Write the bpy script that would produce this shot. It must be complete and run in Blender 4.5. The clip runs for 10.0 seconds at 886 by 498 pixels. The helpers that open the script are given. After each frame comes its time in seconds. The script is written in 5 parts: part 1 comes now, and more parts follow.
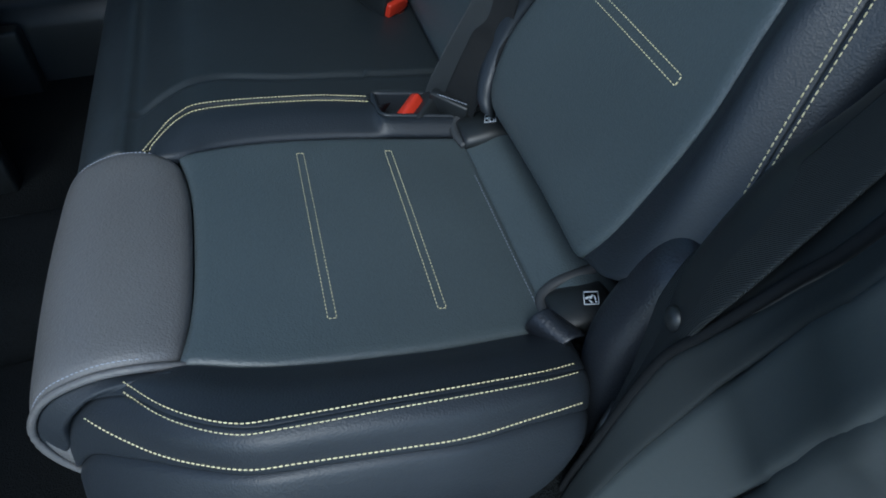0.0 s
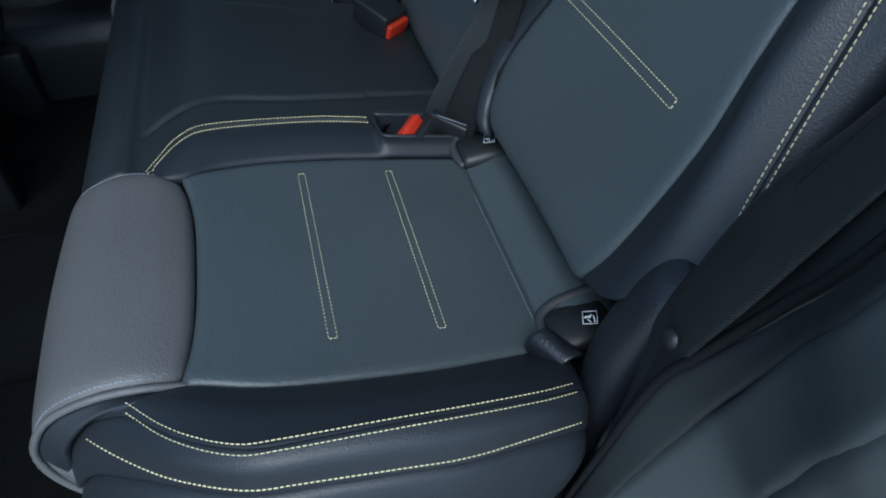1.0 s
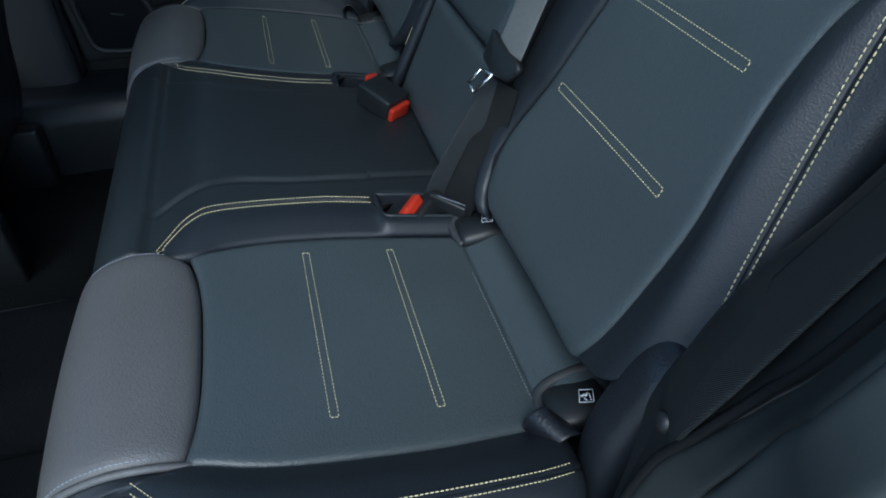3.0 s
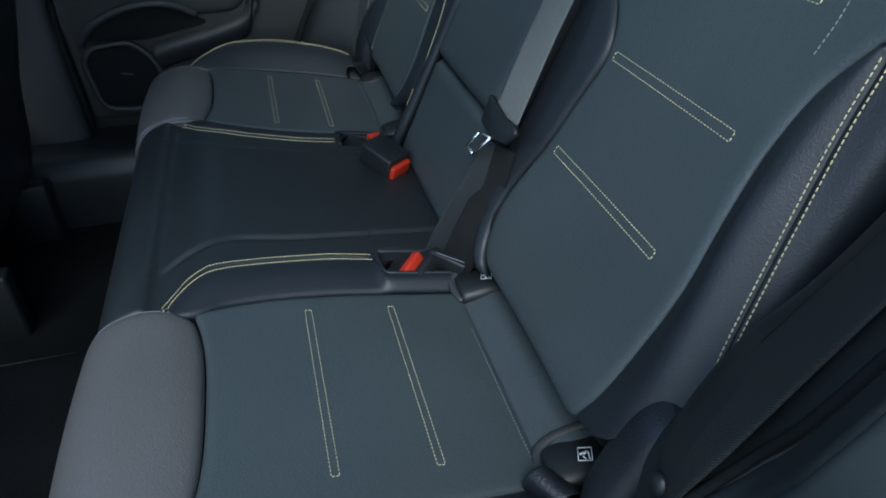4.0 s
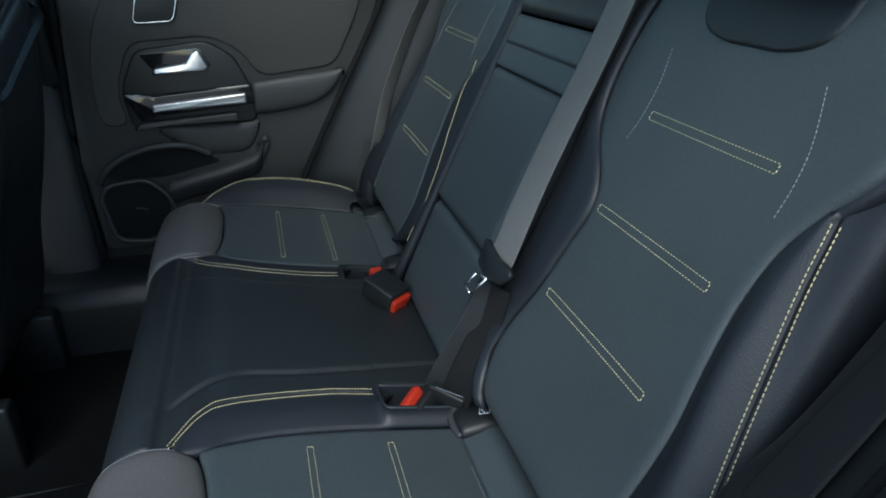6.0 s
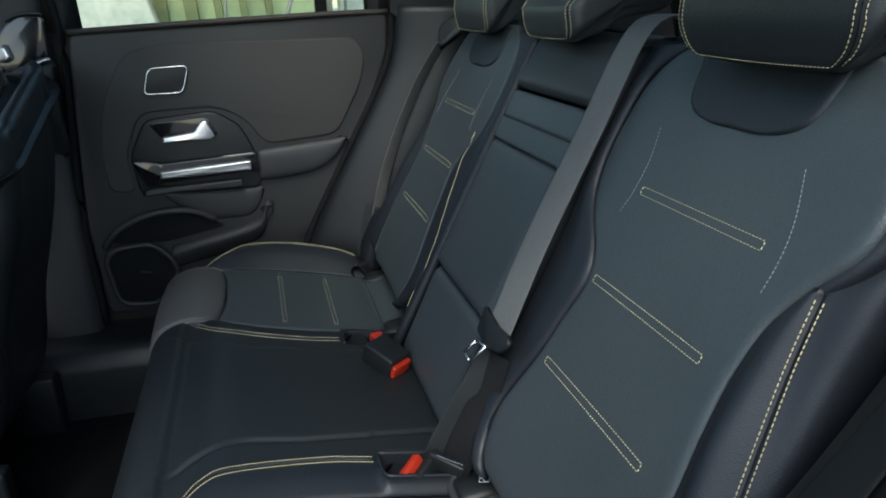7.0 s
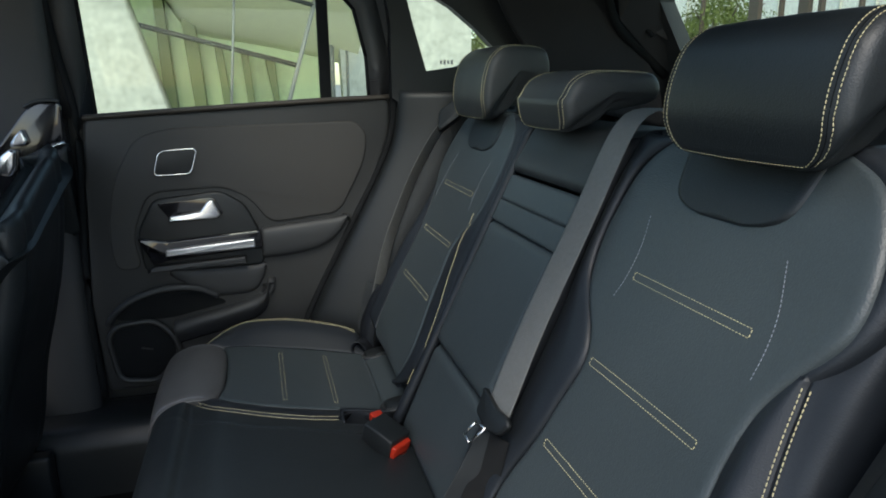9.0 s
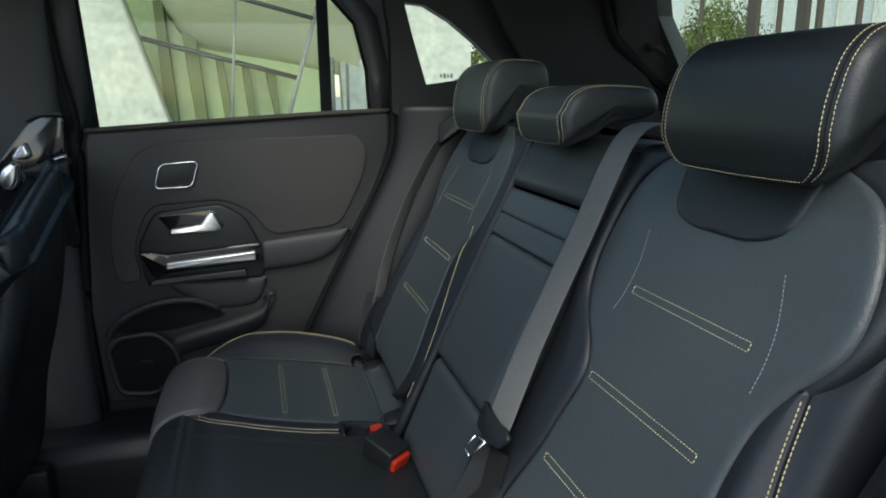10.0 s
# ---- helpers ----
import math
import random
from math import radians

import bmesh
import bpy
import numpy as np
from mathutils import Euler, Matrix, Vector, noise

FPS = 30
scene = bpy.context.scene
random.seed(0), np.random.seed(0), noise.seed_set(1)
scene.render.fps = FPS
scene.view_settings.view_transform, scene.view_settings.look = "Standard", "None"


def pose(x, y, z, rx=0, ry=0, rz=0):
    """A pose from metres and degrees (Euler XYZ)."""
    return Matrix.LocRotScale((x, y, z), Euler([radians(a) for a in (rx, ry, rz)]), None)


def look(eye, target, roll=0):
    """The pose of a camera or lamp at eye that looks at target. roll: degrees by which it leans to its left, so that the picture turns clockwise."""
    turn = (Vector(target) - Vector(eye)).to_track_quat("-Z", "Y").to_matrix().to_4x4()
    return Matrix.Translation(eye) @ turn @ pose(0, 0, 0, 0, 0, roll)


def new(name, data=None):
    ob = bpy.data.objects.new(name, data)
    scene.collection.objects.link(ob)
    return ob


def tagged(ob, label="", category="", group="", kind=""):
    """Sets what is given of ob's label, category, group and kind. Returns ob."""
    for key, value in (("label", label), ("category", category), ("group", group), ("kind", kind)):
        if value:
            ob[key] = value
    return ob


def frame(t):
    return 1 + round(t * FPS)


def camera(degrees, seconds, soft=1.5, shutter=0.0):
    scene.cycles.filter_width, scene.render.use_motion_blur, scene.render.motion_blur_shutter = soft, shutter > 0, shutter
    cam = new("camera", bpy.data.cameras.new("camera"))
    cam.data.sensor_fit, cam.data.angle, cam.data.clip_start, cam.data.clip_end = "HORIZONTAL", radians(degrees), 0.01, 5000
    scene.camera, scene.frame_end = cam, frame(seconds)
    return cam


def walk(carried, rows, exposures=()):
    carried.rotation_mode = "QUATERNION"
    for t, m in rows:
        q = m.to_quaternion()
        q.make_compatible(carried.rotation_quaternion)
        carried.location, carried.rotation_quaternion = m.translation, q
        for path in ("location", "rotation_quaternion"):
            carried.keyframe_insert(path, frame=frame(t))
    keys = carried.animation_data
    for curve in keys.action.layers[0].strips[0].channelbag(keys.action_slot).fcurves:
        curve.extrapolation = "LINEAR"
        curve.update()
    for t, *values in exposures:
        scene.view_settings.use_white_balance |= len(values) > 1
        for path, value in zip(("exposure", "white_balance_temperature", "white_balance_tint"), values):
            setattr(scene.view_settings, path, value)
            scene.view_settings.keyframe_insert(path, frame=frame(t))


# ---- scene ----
cam = camera(66.8, 10.0, soft=1.8)
PATH = [
    (0, (0.0017, -0.8301, 0.7871), (0.1774, -0.1560, 0.0697), -0.69),
    (0.5, (0.0015, -0.8306, 0.7887), (0.1786, -0.1518, 0.0760), -0.67),
    (1, (0.0016, -0.8315, 0.7940), (0.1817, -0.1414, 0.0930), -0.77),
    (1.5, (0.0016, -0.8327, 0.7994), (0.1853, -0.1292, 0.1128), -0.79),
    (2, (0.0009, -0.8341, 0.8059), (0.1894, -0.1163, 0.1356), -0.72),
    (2.5, (0.0006, -0.8362, 0.8112), (0.1935, -0.1026, 0.1596), -0.70),
    (4, (-0.0012, -0.8451, 0.8366), (0.2085, -0.0519, 0.2650), -0.67),
    (4.5, (-0.0022, -0.8499, 0.8457), (0.2140, -0.0350, 0.3080), -0.73),
    (5, (-0.0022, -0.8545, 0.8578), (0.2198, -0.0167, 0.3592), -0.86),
    (5.5, (-0.0050, -0.8600, 0.8667), (0.2248, -0.0026, 0.4062), -0.72),
    (7, (-0.0127, -0.8809, 0.8966), (0.2346, 0.0263, 0.5562), -0.53),
    (7.5, (-0.0149, -0.8866, 0.9045), (0.2363, 0.0309, 0.5962), -0.56),
    (8, (-0.0159, -0.8912, 0.9102), (0.2382, 0.0346, 0.6303), -0.51),
    (8.5, (-0.0179, -0.8958, 0.9141), (0.2386, 0.0357, 0.6562), -0.49),
    (9, (-0.0182, -0.8991, 0.9188), (0.2391, 0.0368, 0.6780), -0.51),
    (9.5, (-0.0194, -0.9015, 0.9204), (0.2393, 0.0369, 0.6914), -0.52),
    (10, (-0.0196, -0.9021, 0.9219), (0.2393, 0.0374, 0.6979), -0.52),
]
walk(cam, [(t, look(eye, target, roll)) for t, eye, target, roll in PATH],
     exposures=[(0.0, 1.22, 5620, 1), (5.5, 1.27, 6000, 2), (7.0, 1.34, 6500, 5), (10.0, 1.33, 6800, 8)])

# ---- light ----
world = bpy.data.worlds.new("sky")
scene.world = world
world.use_nodes = True
wn = world.node_tree
sky = wn.nodes.new("ShaderNodeTexSky")
sky.sky_type = "NISHITA"
sky.sun_disc = False
sky.sun_elevation = radians(48)
sky.sun_rotation = radians(199)
sky.dust_density = 1.0
wn.links.new(sky.outputs["Color"], wn.nodes["Background"].inputs["Color"])
wn.nodes["Background"].inputs["Strength"].default_value = 0.12
sun = new("sun", bpy.data.lights.new("sun", "SUN"))
sun.data.energy, sun.data.angle, sun.data.color = 1.0, radians(30), (1.0, 0.97, 0.93)
sun.matrix_world = look((-1.2, -3.5, 4.2), (0, 0, 0))


# ---- materials ----
def material(name, color, rough=0.5, metal=0.0, grain=0.0, size=600.0, wrinkle=0.0, wrinkle_size=40.0, vary=0.12, kind="voronoi", spec=0.5, coat=0.0, sheen=0.0):
    """A surface with fine grain, broad unevenness and a little variation of colour and gloss."""
    m = bpy.data.materials.new(name)
    m.use_nodes = True
    nt = m.node_tree
    b = nt.nodes["Principled BSDF"]
    b.inputs["Metallic"].default_value = metal
    b.inputs["Specular IOR Level"].default_value = spec
    b.inputs["Coat Weight"].default_value = coat
    b.inputs["Sheen Weight"].default_value = sheen
    co = nt.nodes.new("ShaderNodeTexCoord")
    broad = nt.nodes.new("ShaderNodeTexNoise")
    broad.inputs["Scale"].default_value = 9.0
    broad.inputs["Detail"].default_value = 5.0
    nt.links.new(co.outputs["Object"], broad.inputs["Vector"])
    fine = nt.nodes.new("ShaderNodeTexNoise")
    fine.inputs["Scale"].default_value = size * 0.5
    fine.inputs["Detail"].default_value = 3.0
    nt.links.new(co.outputs["Object"], fine.inputs["Vector"])
    add = nt.nodes.new("ShaderNodeMath")
    add.operation = "ADD"
    nt.links.new(broad.outputs["Fac"], add.inputs[0])
    nt.links.new(fine.outputs["Fac"], add.inputs[1])
    ramp = nt.nodes.new("ShaderNodeMapRange")
    ramp.inputs["From Min"].default_value, ramp.inputs["From Max"].default_value = 0.6, 1.4
    ramp.inputs["To Min"].default_value, ramp.inputs["To Max"].default_value = 1 - vary, 1 + vary
    nt.links.new(add.outputs[0], ramp.inputs["Value"])
    mul = nt.nodes.new("ShaderNodeVectorMath")
    mul.operation = "SCALE"
    mul.inputs[0].default_value = color
    nt.links.new(ramp.outputs[0], mul.inputs["Scale"])
    nt.links.new(mul.outputs[0], b.inputs["Base Color"])
    rr = nt.nodes.new("ShaderNodeMapRange")
    rr.inputs["From Min"].default_value, rr.inputs["From Max"].default_value = 0.3, 0.7
    rr.inputs["To Min"].default_value, rr.inputs["To Max"].default_value = rough * 0.9, min(1.0, rough * 1.1)
    nt.links.new(broad.outputs["Fac"], rr.inputs["Value"])
    nt.links.new(rr.outputs[0], b.inputs["Roughness"])
    last = None
    if wrinkle:
        w = nt.nodes.new("ShaderNodeTexNoise")
        w.inputs["Scale"].default_value, w.inputs["Detail"].default_value = wrinkle_size, 4.0
        w.inputs["Distortion"].default_value = 0.6
        nt.links.new(co.outputs["Object"], w.inputs["Vector"])
        bump = nt.nodes.new("ShaderNodeBump")
        bump.inputs["Strength"].default_value, bump.inputs["Distance"].default_value = 1.0, wrinkle
        nt.links.new(w.outputs["Fac"], bump.inputs["Height"])
        last = bump
    if grain:
        if kind == "voronoi":
            g = nt.nodes.new("ShaderNodeTexVoronoi")
            g.feature = "SMOOTH_F1"
            out = "Distance"
        elif kind == "wave":
            g = nt.nodes.new("ShaderNodeTexWave")
            out = "Fac"
        else:
            g = nt.nodes.new("ShaderNodeTexNoise")
            out = "Fac"
        g.inputs["Scale"].default_value = size
        nt.links.new(co.outputs["Object"], g.inputs["Vector"])
        bump = nt.nodes.new("ShaderNodeBump")
        bump.inputs["Strength"].default_value, bump.inputs["Distance"].default_value = 1.0, grain
        nt.links.new(g.outputs[out], bump.inputs["Height"])
        if last:
            nt.links.new(last.outputs["Normal"], bump.inputs["Normal"])
        last = bump
    if last:
        nt.links.new(last.outputs["Normal"], b.inputs["Normal"])
    return m


LEATHER = material("grey_leather", (0.0552, 0.069, 0.074), 0.42, grain=0.00031, size=620, wrinkle=0.00022, wrinkle_size=90)
LEATHER_DARK = material("dark_leather", (0.0150, 0.0188, 0.0238), 0.48, grain=0.00021, size=680, spec=0.5, wrinkle=0.00009, wrinkle_size=240)
LEATHER_PAD = material("pad_leather", (0.104, 0.102, 0.101), 0.46, grain=0.00038, size=600, wrinkle=0.00025, wrinkle_size=90)
THREAD = material("yellow_thread", (0.72, 0.64, 0.37), 0.7, grain=0.0003, size=2500, kind="noise")
THREAD_PALE = material("pale_thread", (0.26, 0.28, 0.33), 0.7)
PLASTIC = material("black_plastic", (0.011, 0.013, 0.014), 0.45, grain=0.00008, size=900, kind="noise")
PLASTIC_GREY = material("grey_plastic", (0.034, 0.036, 0.038), 0.55, grain=0.00008, size=900, kind="noise")
GLOSS = material("piano_black", (0.010, 0.010, 0.012), 0.12, coat=0.5, vary=0.05)
RED = material("red_plastic", (0.46, 0.030, 0.012), 0.35, vary=0.05)
CHROME = material("satin_chrome", (0.82, 0.82, 0.83), 0.22, metal=1.0, vary=0.04)
STEEL = material("bright_steel", (0.75, 0.75, 0.74), 0.25, metal=1.0, vary=0.05)
CARPET = material("black_carpet", (0.006, 0.007, 0.0075), 0.95, spec=0.1, grain=0.003, size=420, kind="noise", vary=0.5)
HEADLINER = material("black_headliner", (0.020, 0.020, 0.022), 0.95, grain=0.0005, size=800, kind="noise")
# belt webbing with deep shade put into its colour
WEBBING_DEEP_SHADE = material("deep_shade_webbing", (0.010, 0.011, 0.012), 0.7, grain=0.0005, size=420, kind="wave", spec=0.25)
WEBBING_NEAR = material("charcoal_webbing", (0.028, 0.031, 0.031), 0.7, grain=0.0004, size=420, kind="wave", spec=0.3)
# belt webbing with weaker shade put into its colour
WEBBING_SHADE = material("shade_webbing", (0.028, 0.033, 0.036), 0.6, grain=0.0005, size=420, kind="wave")
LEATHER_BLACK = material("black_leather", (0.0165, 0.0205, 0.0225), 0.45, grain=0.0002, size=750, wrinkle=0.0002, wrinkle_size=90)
JAMB_DARK = material("dark_jamb_trim", (0.017, 0.021, 0.022), 0.55, grain=0.00005, size=900, kind="noise")
JAMB = material("jamb_paint", (0.042, 0.050, 0.051), 0.5, grain=0.00005, size=900, kind="noise")
# lighter copy of the black leather, with light put into its tone
LEATHER_BLACK_LIT = material("black_leather_lit", (0.036, 0.040, 0.041), 0.48, grain=0.0002, size=750, wrinkle=0.0002, wrinkle_size=90)
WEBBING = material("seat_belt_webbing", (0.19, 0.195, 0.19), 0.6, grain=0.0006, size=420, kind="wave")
RUBBER = material("black_rubber", (0.008, 0.009, 0.010), 0.8, spec=0.2)
FABRIC = material("door_fabric", (0.046, 0.045, 0.043), 0.7, grain=0.0003, size=800, kind="noise")
WHITE = material("white_print", (0.75, 0.78, 0.80), 0.6, vary=0.03)


# ---- geometry helpers ----
def thing(name, label, category, base=(0, 0, 0), group="", kind=""):
    ob = new(name)
    ob.empty_display_size = 0.05
    ob.location = base
    return tagged(ob, label, category, group, kind)


def link(name, bm, mat, parent=None, label="", smooth=True):
    me = bpy.data.meshes.new(name)
    bmesh.ops.recalc_face_normals(bm, faces=bm.faces[:])
    bm.to_mesh(me)
    bm.free()
    me.materials.append(mat)
    if smooth:
        me.shade_smooth()
    ob = new(name, me)
    if parent:
        ob.parent = parent
        if parent.type == "EMPTY":
            ob.matrix_parent_inverse = Matrix.Translation(parent.location).inverted()
    return tagged(ob, label)


part = link


def spline(pts, n):
    """n + 1 points at even steps along a smooth curve through pts."""
    p = np.array(pts, float)
    if len(p) == 2:
        return p[0] + (p[1] - p[0]) * np.linspace(0, 1, n + 1)[:, None]
    q = np.vstack([2 * p[0] - p[1], p, 2 * p[-1] - p[-2]])
    fine = []
    for i in range(1, len(q) - 2):
        for t in np.linspace(0, 1, 12, endpoint=i == len(q) - 3):
            a, b, c, d = q[i - 1], q[i], q[i + 1], q[i + 2]
            fine.append(0.5 * (2 * b + (c - a) * t + (2 * a - 5 * b + 4 * c - d) * t * t + (3 * b - a - 3 * c + d) * t**3))
    fine = np.array(fine)
    s = np.r_[0, np.cumsum(np.linalg.norm(np.diff(fine, axis=0), axis=1))]
    return np.stack([np.interp(np.linspace(0, s[-1], n + 1), s, fine[:, k]) for k in range(fine.shape[1])], 1)


def columns(rows, m):
    """A smooth run through whole rows of points, m + 1 rows long."""
    r = np.array(rows, float)
    return spline(r.reshape(len(r), -1), m).reshape(m + 1, -1, 3)


BVH = []


def skin(sections, nu, nv, out, tuck=0.006, r=0.012, edges="uUvV", thick=0.015, crown=0.0, relief=None):
    """A padded panel through section curves: its edges sink into the seams, its back is closed. out: the way it faces."""
    g = columns([spline(s, nu) for s in sections], nv)
    du, dv = np.gradient(g, axis=1), np.gradient(g, axis=0)
    n = np.cross(du, dv)
    n /= np.linalg.norm(n, axis=2, keepdims=True) + 1e-12
    if (n.reshape(-1, 3) @ np.array(out, float)).mean() < 0:
        n = -n
    lu = np.concatenate([np.zeros((nv + 1, 1)), np.cumsum(np.linalg.norm(np.diff(g, axis=1), axis=2), axis=1)], 1)
    lv = np.concatenate([np.zeros((1, nu + 1)), np.cumsum(np.linalg.norm(np.diff(g, axis=0), axis=2), axis=0)], 0)
    h = np.zeros(lu.shape)
    for key, d in (("u", lu), ("U", lu[:, -1:] - lu), ("v", lv), ("V", lv[-1:] - lv)):
        if key in edges:
            k = np.clip(1 - d / r, 0, 1)
            h -= tuck * (1 - np.sqrt(np.clip(1 - k * k, 0, 1)))
    if crown:
        u, v = np.linspace(0, 1, nu + 1)[None], np.linspace(0, 1, nv + 1)[:, None]
        h += crown * np.sin(np.pi * u) ** 0.7 * np.sin(np.pi * v) ** 0.7
    if relief:
        h += np.array([[relief(*p) for p in row] for row in g])
    top = g + n * h[..., None]
    low = g - n * (thick + tuck)
    bm = bmesh.new()
    a = [[bm.verts.new(p) for p in row] for row in top]
    b = [[bm.verts.new(p) for p in row] for row in low]
    for i in range(nv):
        for j in range(nu):
            bm.faces.new((a[i][j], a[i][j + 1], a[i + 1][j + 1], a[i + 1][j]))
            bm.faces.new((b[i][j], b[i + 1][j], b[i + 1][j + 1], b[i][j + 1]))
    for i in range(nv):
        for j in (0, nu):
            bm.faces.new((a[i][j], a[i + 1][j], b[i + 1][j], b[i][j]))
    for j in range(nu):
        for i in (0, nv):
            bm.faces.new((a[i][j], a[i][j + 1], b[i][j + 1], b[i][j]))
    from mathutils.bvhtree import BVHTree
    verts = [tuple(p) for p in top.reshape(-1, 3)]
    w = nu + 1
    BVH.append(BVHTree.FromPolygons(verts, [(i * w + j, i * w + j + 1, (i + 1) * w + j + 1, (i + 1) * w + j) for i in range(nv) for j in range(nu)]))
    return bm


def laid(pts, out, trees=None):
    """The curve pts laid on to the panels built so far, against the way out."""
    if out is None:
        tree, centre = trees
        near = [tree.find_nearest(Vector(p)) for p in pts]
        return [(h[0], h[1] if h[1].dot(h[0] - centre) > 0 else -h[1]) for h in near]
    o = Vector(out).normalized()
    res = []
    for p in pts:
        best = None
        for t in trees or BVH:
            hit, nor, _, dist = t.ray_cast(Vector(p) + o * 0.06, -o, 0.12)
            if hit and (best is None or dist < best[2]):
                best = (hit, nor if nor.dot(o) > 0 else -nor, dist)
        res.append(best[:2] if best else (Vector(p), o))
    return res


def box_into(bm, m, size, bevel=0.0):
    r = bmesh.ops.create_cube(bm, size=1.0, matrix=m @ Matrix.Diagonal((*size, 1)))
    if bevel:
        vs = set(r["verts"])
        bmesh.ops.bevel(bm, geom=[e for e in bm.edges if e.verts[0] in vs and e.verts[1] in vs], offset=bevel, segments=3, affect="EDGES", profile=0.5)


def stitch_line(bm, curve, out, pitch=0.006, length=0.0043, width=0.0013, lift=0.0003, trees=None):
    """Single stitches along a curve on the panels."""
    p = np.array(curve, float)
    total = np.linalg.norm(np.diff(p, axis=0), axis=1).sum()
    n = max(2, int(total / pitch))
    pts = laid(spline(curve, n * 2), out, trees)
    for k in range(n):
        (a, na), (b, nb) = pts[2 * k], pts[2 * k + 2]
        d = b - a
        if d.length < 1e-5 or d.length > pitch * 3:
            continue
        nn = (na + nb).normalized()
        d.normalize()
        side = d.cross(nn).normalized()
        c = (a + b) / 2 + nn * lift
        L, W, H = length / 2, width / 2, width * 0.55
        ring = [(-L, 0.35), (-L * 0.6, 1.0), (L * 0.6, 1.0), (L, 0.35)]
        prev = None
        for s, k2 in ring:
            cur = [bm.verts.new(c + d * s + side * W * k2 * x + nn * H * k2 * y) for x, y in ((-1, -0.6), (-0.6, 1), (0.6, 1), (1, -0.6))]
            if prev:
                for i in range(3):
                    bm.faces.new((prev[i], prev[i + 1], cur[i + 1], cur[i]))
            prev = cur


def tube(bm, pts, radius, n=8, res=24, flat=1.0):
    """A round or flattened rod along a smooth curve."""
    c = [Vector(p) for p in spline(pts, res)]
    prev, up = None, Vector((0, 0, 1))
    for k, p in enumerate(c):
        d = (c[min(k + 1, res)] - c[max(k - 1, 0)]).normalized()
        s = d.cross(up)
        s = s.normalized() if s.length > 0.05 else d.cross(Vector((1, 0, 0))).normalized()
        t = s.cross(d).normalized()
        rr = radius if not callable(radius) else radius(k / res)
        ring = [bm.verts.new(p + s * math.cos(a) * rr + t * math.sin(a) * rr * flat) for a in (2 * math.pi * i / n for i in range(n))]
        if prev:
            for i in range(n):
                bm.faces.new((prev[i], prev[(i + 1) % n], ring[(i + 1) % n], ring[i]))
        else:
            bm.faces.new(ring)
        prev = ring
    bm.faces.new(prev)


def ring_tube(bm, outline, radius, n=8, res=72, way=(0, -1, 0)):
    """A round bead that follows a closed outline."""
    p = [tuple(q) for k, q in enumerate(outline) if (Vector(q) - Vector(outline[k - 1])).length > 1e-4]
    c = [Vector(q) for q in spline(p + p[:1], res)[:-1]]
    w = Vector(way)
    rings = []
    for k, q in enumerate(c):
        d = (c[(k + 1) % res] - c[k - 1]).normalized()
        s = d.cross(w).normalized()
        rings.append([bm.verts.new(q + s * math.cos(a) * radius + w * math.sin(a) * radius) for a in (2 * math.pi * i / n for i in range(n))])
    for k in range(res):
        a, b = rings[k - 1], rings[k]
        for i in range(n):
            bm.faces.new((a[i], a[(i + 1) % n], b[(i + 1) % n], b[i]))


def slab(bm, outline, depth, bevel=0.004, way=(0, -1, 0), seg=3):
    """A plate with an outline of 3D points, depth deep along way, with rounded front edges."""
    w = Vector(way).normalized()
    f = [bm.verts.new(Vector(p)) for p in outline]
    face = bm.faces.new(f)
    ex = bmesh.ops.extrude_face_region(bm, geom=[face])
    vs = [v for v in ex["geom"] if isinstance(v, bmesh.types.BMVert)]
    for v in vs:
        v.co += w * depth
    if bevel:
        es = [e for e in bm.edges if e.verts[0] in vs and e.verts[1] in vs]
        bmesh.ops.bevel(bm, geom=es, offset=bevel, segments=seg, affect="EDGES", profile=0.5)


def rounded(pts, r=0.02, n=5):
    """A closed outline with its corners rounded."""
    out = []
    P = [Vector(p) for p in pts]
    for k, p in enumerate(P):
        a, b = P[k - 1], P[(k + 1) % len(P)]
        ra = min(r, (a - p).length * 0.45, (b - p).length * 0.45)
        s, e = p + (a - p).normalized() * ra, p + (b - p).normalized() * ra
        for t in np.linspace(0, 1, n + 1):
            out.append(s * (1 - t) ** 2 + p * 2 * t * (1 - t) + e * t * t)
    return out


def cush(x):
    return 0.36 - 0.187 * x


def back(z):
    return 0.273 + 0.485 * (z - 0.524)


def at(table, x):
    """A smooth, monotone run through a table of pairs."""
    t = np.array(table, float)
    k = int(np.clip(np.searchsorted(t[:, 0], x) - 1, 0, len(t) - 2))
    h, d = np.diff(t[:, 0]), np.diff(t[:, 1]) / np.diff(t[:, 0])

    def slope(i):
        if i == 0 or i == len(t) - 1:
            return d[min(i, len(d) - 1)]
        a, b = d[i - 1], d[i]
        return 0.0 if a * b <= 0 else 2 * a * b / (a + b)

    u = float(np.clip((x - t[k, 0]) / h[k], 0, 1))
    a, b, p, q = t[k, 1], t[k + 1, 1], slope(k) * h[k], slope(k + 1) * h[k]
    return float(a + p * u + (3 * (b - a) - 2 * p - q) * u * u + (p + q - 2 * (b - a)) * u**3)


UP, FRONT = (0, 0, 1), (-0.9, 0, 0.44)

